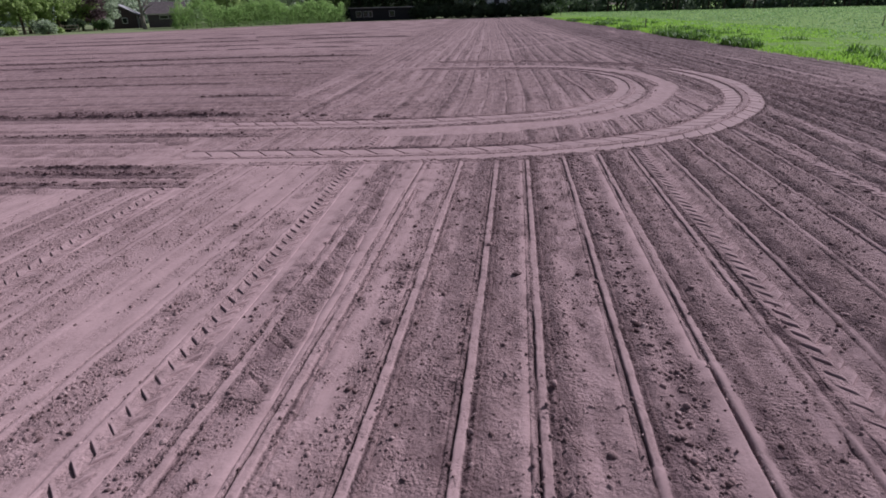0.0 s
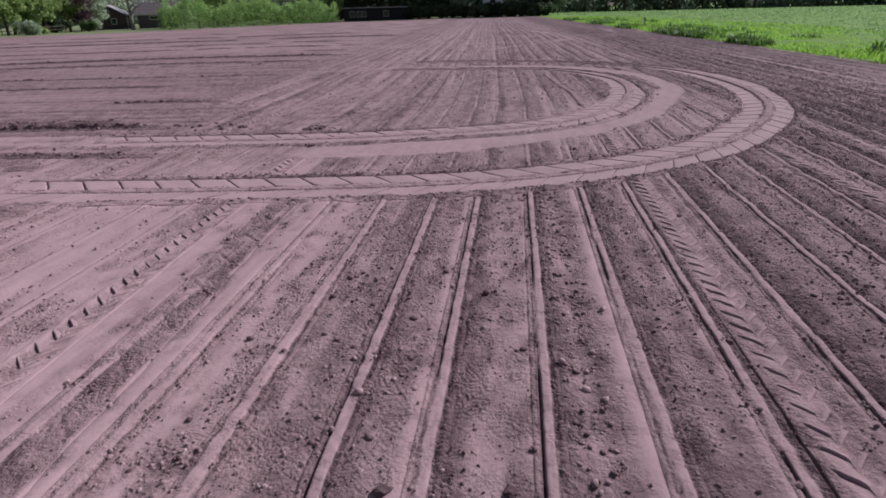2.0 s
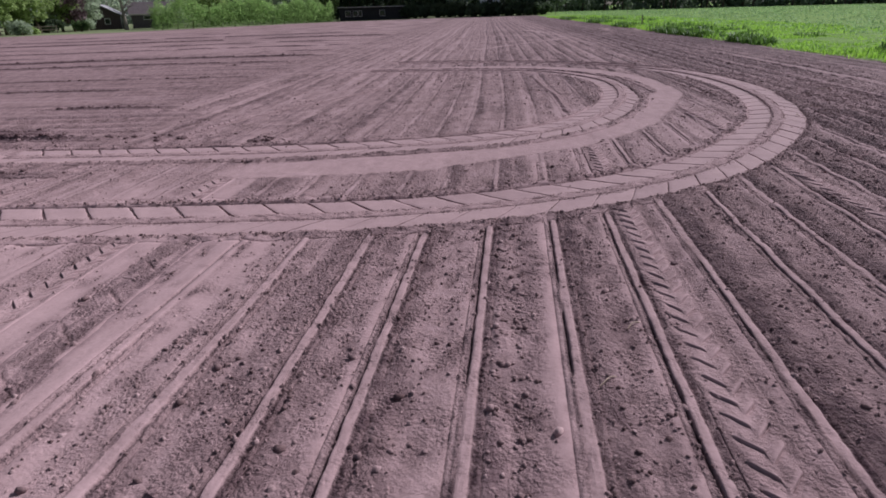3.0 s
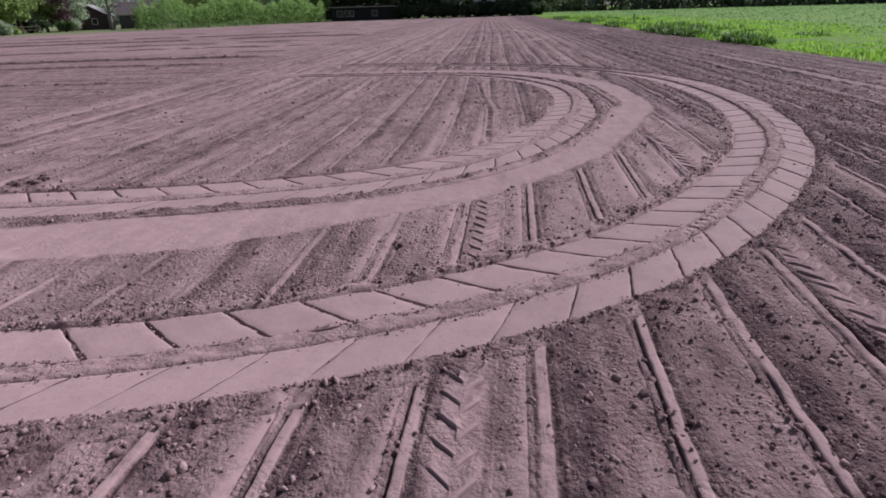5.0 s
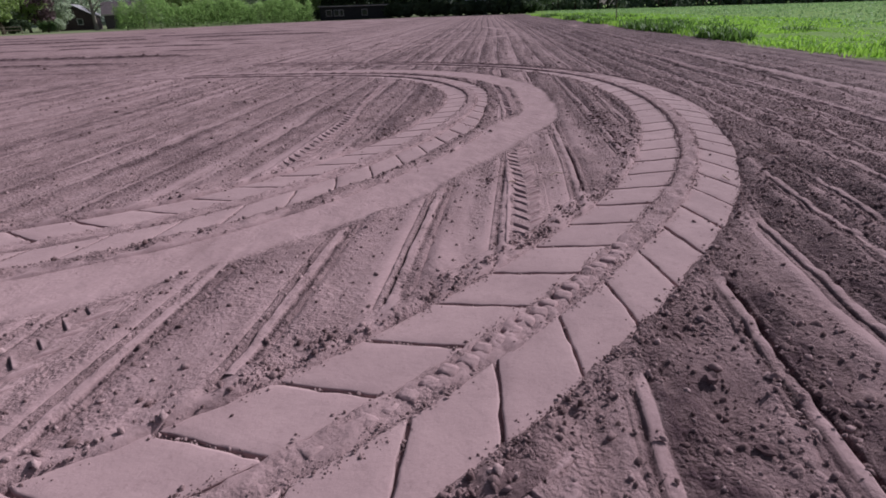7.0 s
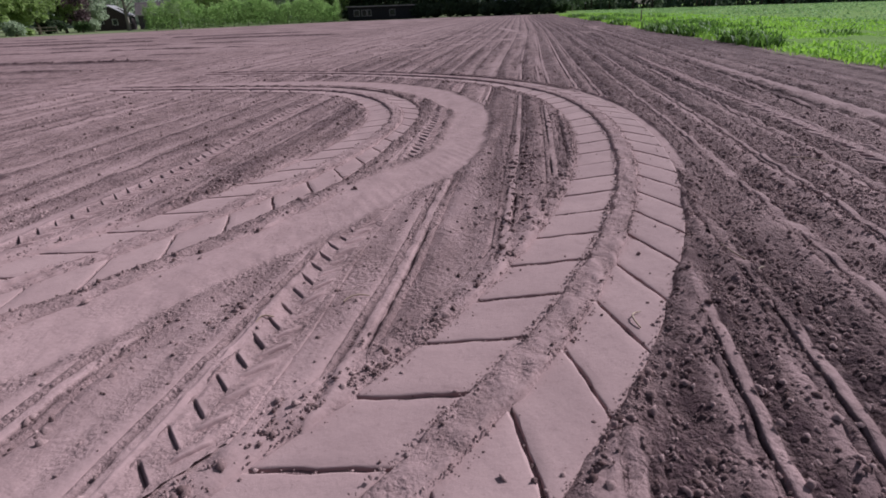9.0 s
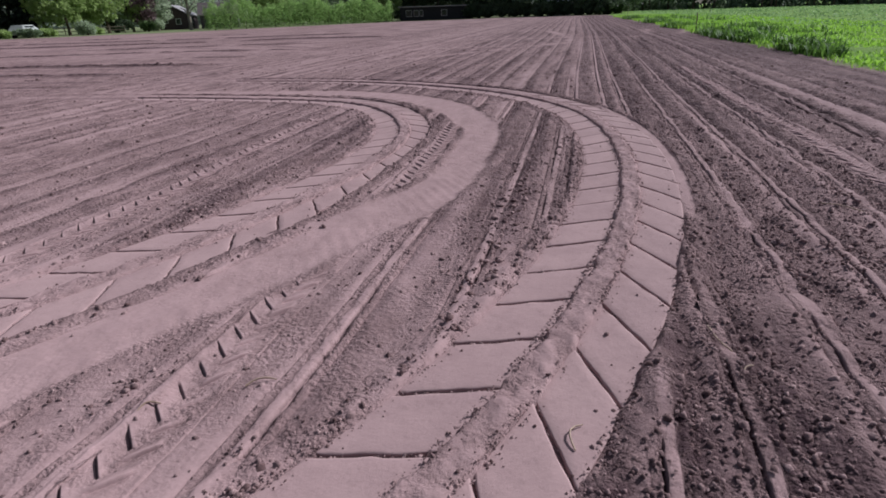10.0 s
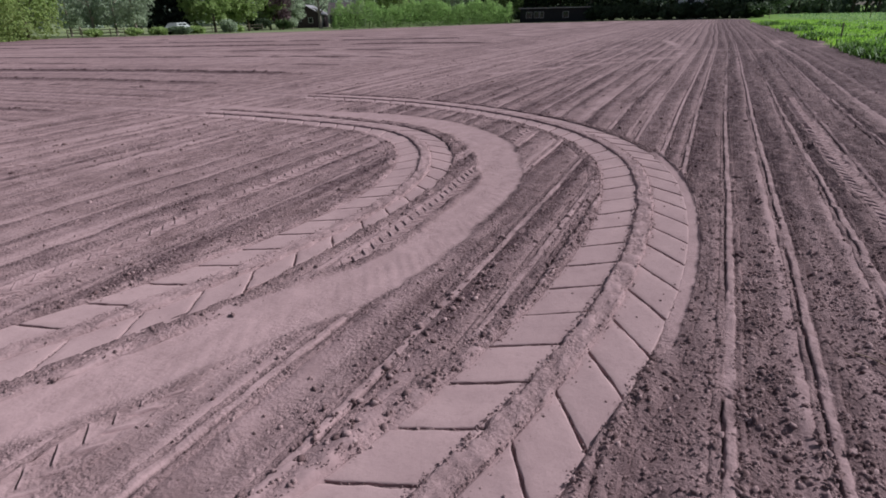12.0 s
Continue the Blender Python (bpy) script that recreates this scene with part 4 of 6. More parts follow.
# ---- drill ridges beside the camera's way, in fine relief ----
def drill_ridge(rx, y0, y1):
    """A narrow pressed strip with a slit on its left and a turned groove on its right."""
    X, Y = np.meshgrid(rx + np.array((-0.060, -0.050, -0.042, -0.035, -0.030, -0.026, -0.022, -0.018, -0.013, -0.007, 0.0, 0.007, 0.013, 0.018, 0.022, 0.026, 0.030, 0.035, 0.042, 0.050, 0.060)), np.concatenate([np.arange(y0, min(y1, 12.0), 0.019), np.arange(max(y0, 12.0), y1, 0.03)]))
    one = Y * 0 + rx * 7.3
    dx = X - rx + 0.0018 * vnoise(Y / 0.10, one, 15) + 0.004 * vnoise(Y / 0.9, one, 20)
    slow, n3, n4 = vnoise(Y / 0.28, one, 26), vnoise(X / 0.03, Y / 0.035, 27), vnoise(X / 0.012, Y / 0.018, 28)
    pale = step(2.2, 1.2, rx) * 0.006
    knob = 0.35 + 0.65 * step(4.9, 5.5, rx)
    girth = 0.0175 + 0.6 * pale + knob * (0.002 * vnoise(Y / 0.10, one, 29) + 0.0035 * n3)
    whole = step(-0.7, -0.25, slow + 0.3 * vnoise(Y / 0.07, one, 30) + 0.35 * (rx < 5.0))
    strip = step(girth + 0.0035, girth - 0.0035, np.abs(dx)) * (0.25 + 0.75 * whole)
    turn = -1 if 4.2 < rx < 5.2 else 1        # these two rows have their slit on the right
    slit = (1.25 - 0.25 * turn) * bell(turn * dx + girth + 0.005, 0.0045 + 0.002 * (turn < 0)) * step(-0.5, 0.1, vnoise(Y / 0.4, one, 9))
    groove = bell(turn * dx - girth - 0.009, 0.009) * (0.5 + 0.5 * vnoise(Y / 0.25, one, 32))
    edge = step(0.040, 0.054, np.abs(X - rx))
    level = sample(FIELD[0], X, Y)
    base = sample(FIELD[0], X * 0 + rx + 0.075, Y) * 0.5 + sample(FIELD[0], X * 0 + rx - 0.075, Y) * 0.5
    z = base + strip * (0.0035 + knob * (0.003 * slow + 0.0025 * n3 + 0.0014 * n4)) - 0.018 * slit - 0.013 * groove + (1 - strip) * (0.005 * n3 + 0.003 * n4)
    z = z * (1 - edge) + level * edge - 0.012 * (np.abs(X - rx) > 0.055)
    bad = sample(FIELD[4], X, Y) > 0.02
    for way, _ in PRINTS:
        bad |= (np.abs(X + wobble(X, Y) - print_x(way, Y)) < 0.07) & (Y > way[0][0]) & (Y < way[-1][0])
    idx = np.arange(X.size).reshape(X.shape)
    quads = np.stack([idx[:-1, :-1], idx[:-1, 1:], idx[1:, 1:], idx[1:, :-1]], -1).reshape(-1, 4)
    quads = quads[~bad.ravel()[quads].any(1)]
    ob = mesh_object("drill_ridge", np.stack([X + wobble(X, Y), Y, z], -1).reshape(-1, 3), quads, SOIL, smooth=True)
    press = np.clip(strip * (0.64 + 0.13 * (rx < 5.2) + 0.22 * n3 + 0.15 * n4) + (1 - strip) * sample(FIELD[1], X, Y) * 0.7, 0, 1)
    # slit term is painted shade; the turned groove is darkened as well
    damp_shade = np.clip((1 - strip) * (sample(FIELD[2], X, Y) + 0.75 * slit + 0.5 * groove), 0, 1)
    ob.data.attributes.new("press", "FLOAT", "POINT").data.foreach_set("value", press.ravel().astype(np.float32))
    ob.data.attributes.new("damp_shade", "FLOAT", "POINT").data.foreach_set("value", damp_shade.ravel().astype(np.float32))
    tagged(ob, "thin pale drill ridge of pressed soil between furrows", "drill row", "drill rows", "structure")


for rx, (ry0, ry1) in RIDGES:
    drill_ridge(rx, ry0, ry1)


# ---- smooth band dragged between the two tyre tracks ----
def drag_band(s0, s1):
    thing = tagged(new("drag_track"), "pale dusty band of soil dragged smooth between tyre tracks", "tyre track", kind="structure")

    def height(s, v, x, y):
        xs = x - wobble(x, y)
        n1, n3, n4 = vnoise(x / 0.30, y / 0.30, 33), vnoise(x / 0.06, y / 0.06, 34), vnoise(x / 0.02, y / 0.02, 35)
        half = band_half(s, v)
        edge = half - 0.015 + 0.022 * vnoise(s / 0.35, np.sign(v), 36) + 0.015 * vnoise(s / 0.08, np.sign(v), 37)
        a = np.abs(v)
        on = step(edge + 0.02, edge - 0.04, a)
        q = (s - 0.9 * v) / 0.088
        lug = np.abs(q - np.round(q)) * 0.088
        bars = bell(lug, 0.013) * step(-0.06, -0.13, v + 0.03 * n1) * step(0.0, 0.03, v + half) * step(2.5, 5.5, s) * (0.55 + 0.45 * n1)
        level = np.maximum(sample(FIELD[0], xs, y), -0.012)
        z = level * (1 - on) + on * (-0.008 + 0.004 * n1 + 0.0018 * n3 + 0.0007 * n4 + 0.008 * bars) - 0.018 * (a > half + 0.045) + (1 - on) * 0.003 * n4
        press = on * np.clip(0.86 + 0.12 * n1 + 0.08 * n3 + 0.1 * bars, 0, 1) + (1 - on) * sample(FIELD[1], xs, y) * 0.6
        return z, press, 0.14 * on * step(0.1, 0.8, n1 + 0.6 * n3) + (1 - on) * sample(FIELD[2], xs, y)

    ribbon("smooth_bed", thing, MIDDLE, s0, s1, 0.02, np.linspace(-0.44, 0.40, 44), height)


drag_band(1.0, 14.5)


# ---- clods and crumbs lying on the soil ----
def clod_shapes(n, seed, ico):
    """Unit clods: n variants of an uneven lump."""
    rnd = np.random.RandomState(seed)
    bm = bmesh.new()
    if ico:
        bmesh.ops.create_icosphere(bm, subdivisions=1, radius=1.0)
    else:
        for c in ((1, 0, -0.4), (0, 1, -0.4), (-1, 0, -0.4), (0, -1, -0.4), (0.5, 0.4, 0.75), (-0.5, 0.3, 0.85), (0.1, -0.6, 0.7)):
            bm.verts.new(c)
        bm.verts.ensure_lookup_table()
        for f in ((0, 1, 4), (1, 5, 4), (1, 2, 5), (2, 3, 5), (3, 6, 5), (3, 0, 6), (0, 4, 6), (4, 5, 6)):
            bm.faces.new([bm.verts[i] for i in f])
    bm.verts.ensure_lookup_table()
    bm.verts.index_update()
    v = np.array([p.co for p in bm.verts])
    f = np.array([[q.index for q in p.verts] for p in bm.faces])
    bm.free()
    return [v * (1 + rnd.uniform(-0.42, 0.30, (len(v), 1))) * rnd.uniform((0.75, 0.75, 0.50), (1.3, 1.3, 0.85)) for _ in range(n)], f


def scatter(count, box_, sizes, seed, ico, name, label, gather=1.0, most=1.0, floor=0.12):
    """Crumbs or clods over a stretch of the field, gathered in loose swarms between the rows."""
    rnd = np.random.RandomState(seed)
    x = rnd.uniform(box_[0], box_[1], count)
    y = rnd.uniform(box_[2], box_[3], count)
    press = sample(FIELD[1], x, y)
    damp_shade = sample(FIELD[2], x, y)
    nearest = ROWX[np.clip(np.searchsorted((ROWX[1:] + ROWX[:-1]) / 2, x), 0, len(ROWX) - 1)]
    swarm = 0.75 * vnoise(x / 0.30, y / 0.55, 51) + 0.55 * vnoise(x / 0.10, y / 0.13, 52) + 0.45 * vnoise(nearest * 9.0 + 0.5 * np.sign(x - nearest), y / 3.0, 69)
    thin = floor + (1.08 - floor) * step(3.8, 1.3, np.hypot(x - np.interp(y, (1.5, 5.8, 8.2, 9.9), (1.7, 3.0, 4.4, 5.6)), np.maximum(y - 11.5, 0)))
    chance = np.clip(0.42 + gather * 0.62 * swarm + 0.14 * damp_shade, 0.05, 0.9) * step(1.0, 0.40, press) * (1 - 0.5 * step(4.0, 4.4, x) * step(5.6, 5.3, x) * step(9.5, 10.5, y))
    keep = (rnd.uniform(0, 1, count) < most * thin * chance) & (sample(FIELD[3], x, y) < 0.2)
    keep &= (sample(FIELD[4], x, y) < 0.3) | (rnd.uniform(0, 1, count) < 0.012)
    keep |= (np.abs(np.abs(x - nearest) - 0.022) < 0.016) & (sample(FIELD[4], x, y) < 0.02) & (sample(FIELD[3], x, y) < 0.2) & (rnd.uniform(0, 1, count) < most * (0.04 + 0.10 * swarm))
    keep &= (np.abs(x - nearest) > 0.017) | (rnd.uniform(0, 1, count) < 0.2)
    for way, _ in PRINTS:
        keep &= (np.abs(x + wobble(x, y) - print_x(way, y)) > 0.058) | (y < way[0][0]) | (y > way[-1][0]) | (rnd.uniform(0, 1, count) < 0.05)
    keep &= (np.abs(x - print_x(GASHES, y)) > 0.08) | (y < 2.3) | (y > 6.1) | (rnd.uniform(0, 1, count) < 0.4)
    x, y = x[keep], y[keep]
    z = sample(FIELD[0], x, y)
    r = sizes[0] * np.exp(rnd.exponential(sizes[1], len(x)))
    r = np.minimum(r, sizes[2])
    return lumps(x + wobble(x, y), y, z, r, rnd, seed, ico, name, label)


def lumps(x, y, z, r, rnd, seed, ico, name, label):
    """One object of many lumps at the points given."""
    shapes, f = clod_shapes(8, seed, ico)
    pick = rnd.randint(0, 8, len(x))
    base = np.stack(shapes)[pick]
    ang = rnd.uniform(0, 6.283, len(x))
    c, s = np.cos(ang)[:, None], np.sin(ang)[:, None]
    v = np.stack([base[..., 0] * c - base[..., 1] * s, base[..., 0] * s + base[..., 1] * c, base[..., 2]], -1) * r[:, None, None]
    v += np.stack([x, y, z + r * 0.28], -1)[:, None, :]
    faces = (f[None] + (np.arange(len(x)) * len(shapes[0]))[:, None, None]).reshape(-1, 3)
    me = bpy.data.meshes.new(name)
    nv, nf = v.shape[0] * v.shape[1], len(faces)
    me.vertices.add(nv)
    me.vertices.foreach_set("co", v.reshape(-1))
    me.loops.add(nf * 3)
    me.loops.foreach_set("vertex_index", faces.ravel().astype(np.int32))
    me.polygons.add(nf)
    me.polygons.foreach_set("loop_start", np.arange(0, nf * 3, 3, dtype=np.int32))
    me.update(calc_edges=True)
    me.materials.append(CLOD)
    tagged(new(name, me), label, "soil", kind="stuff")


def edge_crumbs(way, s0, s1, halves, count, seed):
    """Crumbs fallen over a track's edges and rib on to the pads, and heaped loosely beside it."""
    rnd = np.random.RandomState(seed)
    s = rnd.uniform(s0, s1, count)
    kind = rnd.randint(0, 6, count)
    spill = np.where(kind < 2, rnd.normal(0.010, 0.020, count), np.abs(rnd.normal(0.03, 0.055, count)))
    side_r = right_half(way, s)
    v = np.where(kind == 0, halves[0] + spill, np.where((kind == 1) | (kind == 4), -side_r - spill, np.where(kind == 5, halves[0] + spill, np.sign(kind - 2.5) * 0.056 + rnd.normal(0, 0.014, count))))
    keep = vnoise(s / 0.3, kind * 5.0, 53) + vnoise(s / 0.06, kind * 3.0, 54) > rnd.uniform(-1.4, 0.8, count)
    if way is OUTER:
        keep &= (v > -0.26) | (v < -0.345) | (s < 10.3) | (s > 13.8)
    s, v, side_r = s[keep], v[keep], side_r[keep]
    x, y = along(way, s, v)
    outside = (v > halves[0] + 0.015) | (v < -side_r - 0.015)
    r = np.where(outside, np.minimum(0.0036 * np.exp(rnd.exponential(0.42, len(s))), 0.015), np.minimum(0.0022 * np.exp(rnd.exponential(0.38, len(s))), 0.0075))
    z = np.maximum(PAD_Z, np.where(np.abs(v) < 0.066, rib_height(s), np.where((v > halves[0] - 0.005) | (v < -side_r + 0.005), -0.003, PAD_Z)))
    half = np.where(v > 0, halves[0], side_r)
    z = np.where(outside, sample(FIELD[5], x - wobble(x, y), y) + shoulder_lift(np.abs(v), half, 0.3), z)
    lumps(x, y, z, r, rnd, seed, False, "soil_crumbs", "fine crumbs spilled along the edges of a tyre track")


def slot_crumbs(way, pitch, phase, s0, s1, half, slant, seed):
    """Crumbs that have fallen into the lug slots."""
    rnd = np.random.RandomState(seed)
    count = int((s1 - s0) / pitch * 90)
    k = phase + pitch * np.round((rnd.uniform(s0, s1, count) - phase) / pitch)
    f, side = rnd.uniform(0, 1, count), np.sign(rnd.uniform(-1, 1, count))
    keep = vnoise(k * 7.0 + side * 3, f * 4, 55) > rnd.uniform(-0.9, 0.5, count)
    k, f, side = k[keep], f[keep], side[keep]
    x, y = along(way, k - slant * f * np.where(side > 0, 1.0, 1.2) + rnd.normal(0, 0.009, len(k)), side * (0.06 + (half - 0.06) * f))
    r = np.minimum(0.0032 * np.exp(rnd.exponential(0.35, len(k))), 0.008)
    lumps(x, y, np.full(len(k), PAD_Z - 0.007), r, rnd, seed, False, "soil_crumbs", "fine crumbs fallen into the tyre lug slots")


slot_crumbs(OUTER, OUT_PITCH, OUT_PHASE, 0.5, 16.0, 0.30, 0.195, 67)
slot_crumbs(INNER, IN_PITCH, IN_PHASE, 0.5, 11.0, 0.27, 0.185, 68)
edge_crumbs(OUTER, 0.3, 16.0, OUT_HALVES, 32000, 65)
edge_crumbs(INNER, -1.0, 12.0, IN_HALVES, 11000, 66)
scatter(92000, (-2.5, 7.8, 1.5, 10.5), (0.0038, 0.34, 0.010), 61, False, "soil_crumbs", "small dry soil crumbs strewn between the drill rows", 0.7, 0.6)
scatter(44000, (0.5, 8.8, 10.5, 16.5), (0.0036, 0.38, 0.011), 62, False, "soil_crumbs", "small dry soil crumbs strewn between the drill rows", 0.7, 0.6)
scatter(24000, (-2.6, 1.0, 1.5, 6.0), (0.0052, 0.34, 0.014), 67, False, "soil_clods", "small clods strewn over pale dry soil", 0.5, 1.0, 0.5)
scatter(14000, (5.5, 7.5, 9.0, 13.5), (0.0048, 0.32, 0.012), 64, False, "soil_crumbs", "small crumbs of turned soil beside the outer track")
scatter(170000, (-3.4, 8.5, 1.5, 17.0), (0.0050, 0.27, 0.012), 63, False, "soil_clods", "dark crumbly clods lying on loose soil", 0.6, 0.85, 0.2)
scatter(21000, (5.0, 7.6, 8.2, 15.5), (0.0068, 0.30, 0.017), 65, False, "soil_clods", "dark clods of turned soil beside the outer track", 1.3, 0.5, 0.5)
scatter(16000, (-1.0, 9.0, 13.0, 26.0), (0.010, 0.30, 0.026), 66, False, "soil_clods", "dark clods strewn over the drilled soil", 1.2, 0.6, 0.6)
scatter(9500, (-3.4, 8.5, 1.5, 18.0), (0.0088, 0.26, 0.019), 60, True, "soil_clods", "larger dark crumbly clods lying on loose soil", 0.9, 0.7, 0.35)


def big_clod(kind):
    bm = bmesh.new()
    bmesh.ops.create_icosphere(bm, subdivisions=2, radius=1.0)
    for v in bm.verts:
        d = noise.noise(v.co * 1.6 + Vector((kind * 7.1, 0, 0))) * 0.55 + noise.noise(v.co * 3.5 + Vector((0, kind * 3.3, 0))) * 0.40
        v.co *= 1 + d
        v.co.z *= 0.62
    me = bpy.data.meshes.new("soil_clod")
    bm.to_mesh(me)
    bm.free()
    me.materials.append(DAMP_CLOD)
    return me


CLODS = [big_clod(i) for i in range(6)]


def place_clod(x, y, r, q):
    if float(sample(FIELD[1], np.array([x]), np.array([y]))[0]) > 0.55:
        return
    ob = new("soil_clod", CLODS[q % 6])
    z = float(sample(FIELD[0], np.array([x]), np.array([y]))[0])
    ob.location, ob.rotation_euler, ob.scale = (x, y, z + r * 0.12), (0, 0, q * 1.7), (r, r * 0.9, r * 0.85)
    tagged(ob, "dark fist-sized clod of crumbly soil", "soil clod", "clods on the field")


rnd = random.Random(71)
for q, (cx, cy, cr) in enumerate([(-1.37, 8.93, 0.055), (-0.37, 8.87, 0.05), (1.66, 3.56, 0.026), (1.02, 5.28, 0.024), (1.0, 2.95, 0.024), (4.52, 9.84, 0.02), (-0.45, 4.25, 0.025), (6.25, 13.2, 0.028), (3.55, 6.75, 0.02), (4.9, 8.1, 0.02), (2.03, 3.60, 0.022), (4.86, 8.34, 0.022), (3.41, 7.95, 0.026), (6.19, 14.95, 0.03)]):
    place_clod(cx, cy, cr, q)
for q in range(40):
    place_clod(rnd.uniform(-2.2, 7.8), rnd.uniform(2.4, 14.0), rnd.uniform(0.013, 0.022), q)
# two heaps of clods turned up beside the inner track
for hx, hy in ((-1.37, 8.93), (-0.37, 8.87)):
    for q in range(11):
        place_clod(hx + rnd.gauss(0, 0.13), hy + rnd.gauss(0, 0.05), rnd.uniform(0.020, 0.045), q)
# rows of turned clods along the cross rows on the left
for q in range(40):
    cx = rnd.uniform(-7.5, -1.0)
    place_clod(cx, 8.9 + 0.1 * (cx + 3.0) + rnd.gauss(0, 0.07), rnd.uniform(0.020, 0.040), q)
for q in range(16):
    cx = rnd.uniform(-4.5, -2.0)
    place_clod(cx, 5.72 + 0.05 * (cx + 3.0) + rnd.gauss(0, 0.06), rnd.uniform(0.018, 0.034), q)


# ---- furrow banks turned up along the cross rows ----
def cross_furrow(q, uy, x0, x1, high, broken, clods):
    """A ragged bank of turned soil along x, with its clods."""
    far = max(0.0, uy - 8.0)
    xs = x1 - np.arange(0.0, 1.0, 1.0 / 300) ** 1.25 * (x1 - x0)
    w = 0.055 + 0.0035 * far
    X, D = np.meshgrid(xs, np.linspace(-2.4, 2.4, 13) * w, indexing="ij")
    Y = uy + cross_slope(uy) * (X + 3.0) + 0.05 * vnoise(X / 1.7, X * 0 + uy, 24) + 0.02 * vnoise(X / 0.4, X * 0 + uy, 65) + D
    whole = step(broken, broken + 0.5, vnoise(X / 2.6, X * 0 + uy * 3, 25) + 0.45 * vnoise(X / 0.5, X * 0 + uy * 5, 66)) * step(x1, x1 - 1.2, X)
    n2, n3 = vnoise(X / (0.10 + 0.004 * far), Y / 0.09, 67), vnoise(X / 0.04, Y / 0.04, 68)
    ragged = 1.0 / (1.0 + 0.12 * far)
    rise = bell(D, 0.8 * w) * whole * high * (0.75 + ragged * (0.5 * n2 + 0.25 * n3))
    Z = fall(X) - 0.014 + 0.024 * step(0.0, 0.25, whole) + rise - 0.03 * (np.abs(D) > 2.2 * w) + 0.004 * n3
    idx = np.arange(X.size).reshape(X.shape)
    quads = np.stack([idx[:-1, :-1], idx[:-1, 1:], idx[1:, 1:], idx[1:, :-1]], -1).reshape(-1, 4)
    thing = tagged(new("furrow_bank"), "dark ragged bank of turned soil along a cross furrow", "soil bank", "furrow banks", "structure")
    ob = mesh_object("bank", np.stack([X, Y, Z], -1).reshape(-1, 3), quads, SOIL, thing, True)
    press = 0.30 * (1 - bell(D, w)) + 0.1 * n2
    # damp turned soil, with shade painted along the bank's near side
    damp_shade = np.clip((0.35 + 0.75 * bell(D + 0.5 * w, 0.9 * w)) * whole * (0.75 + 0.4 * n2) + 0.05, 0, 1)
    for key, values in (("press", press), ("damp_shade", damp_shade)):
        ob.data.attributes.new(key, "FLOAT", "POINT").data.foreach_set("value", np.clip(values, 0, 1).ravel().astype(np.float32))
    if clods:
        r = np.random.RandomState(700 + q)
        i = r.randint(0, len(xs), clods)
        j = np.clip(np.round(r.normal(6, 1.7, clods)), 2, 10).astype(int)
        keep = whole[i, j] > r.uniform(0.1, 0.9, clods)
        i, j = i[keep], j[keep]
        rr = (0.009 + 0.020 * r.uniform(0, 1, len(i)) ** 2.5) * (1 + 0.03 * far)
        vs, f = clod_shapes(8, 300 + q, True)
        base = np.stack(vs)[r.randint(0, 8, len(i))] * rr[:, None, None] + np.stack([X[i, j] + r.normal(0, 0.02, len(i)), Y[i, j], Z[i, j] + rr * 0.2], -1)[:, None, :]
        mesh_object("clods", base.reshape(-1, 3), (f[None] + (np.arange(len(i)) * len(vs[0]))[:, None, None]).reshape(-1, 3), DAMP_CLOD, thing)


for q, bank in enumerate((
        (5.15, -7.0, -1.0, 0.016, -0.1, 200), (5.47, -7.0, -1.2, 0.026, -0.5, 300), (5.70, -9.0, -1.1, 0.042, -0.8, 460), (6.92, -5.0, 0.9, 0.018, -0.1, 320), (7.4, -6.5, -1.2, 0.004, -0.2, 240), (8.88, -14.0, -1.9, 0.055, -0.9, 700), (9.35, -8.0, -1.6, 0.010, 0.2, 120), (11.0, -16.0, -2.2, 0.024, -0.6, 300),
        (13.1, -18.0, -4.0, 0.026, -0.7, 220), (15.0, -20.0, -2.6, 0.016, -0.3, 120), (17.85, -24.0, -2.8, 0.022, -0.4, 60), (18.85, -28.0, -3.4, 0.034, -0.8, 90), (20.95, -34.0, -3.2, 0.058, -1.2, 160),
        (23.6, -34.0, -3.6, 0.02, -0.3, 0), (26.6, -38.0, -4.0, 0.036, -0.4, 0), (30.5, -40.0, -4.4, 0.03, -0.3, 0), (35.3, -46.0, -4.0, 0.07, -0.9, 0), (41.0, -52.0, -8.0, 0.06, -0.6, 0), (48.0, -50.0, -12.0, 0.06, -0.5, 0))):
    cross_furrow(q, *bank)


def lump_trail(way, seed):
    """Lumps left where a lugged wheel broke the soil up, in worn V-shaped ranks."""
    rnd = np.random.RandomState(seed)
    y0, y1 = way[0][0], way[-1][0]
    n = int((y1 - y0) / LUG) * 14
    side, f = np.sign(rnd.uniform(-1, 1, n)), rnd.uniform(0, 1, n) ** 0.8
    y = y0 + LUG * rnd.randint(0, int((y1 - y0) / LUG), n) + 0.07 * f + rnd.normal(0, 0.010, n)
    x = print_x(way, y) + side * (0.008 + 0.062 * f) + rnd.normal(0, 0.007, n)
    xs = x - wobble(x, y)
    keep = (sample(FIELD[4], xs, y) < 0.02) & (rnd.uniform(0, 1, n) < 0.75)
    x, y, xs = x[keep], y[keep], xs[keep]
    r = np.minimum(0.0052 * np.exp(rnd.exponential(0.42, len(x))), 0.016)
    lumps(x, y, sample(FIELD[0], xs, y), r, rnd, seed, True, "soil_clods", "trail of lumps in a worn wheel print")


for q, way in enumerate(TRAILS):
    lump_trail(way, 560 + q)


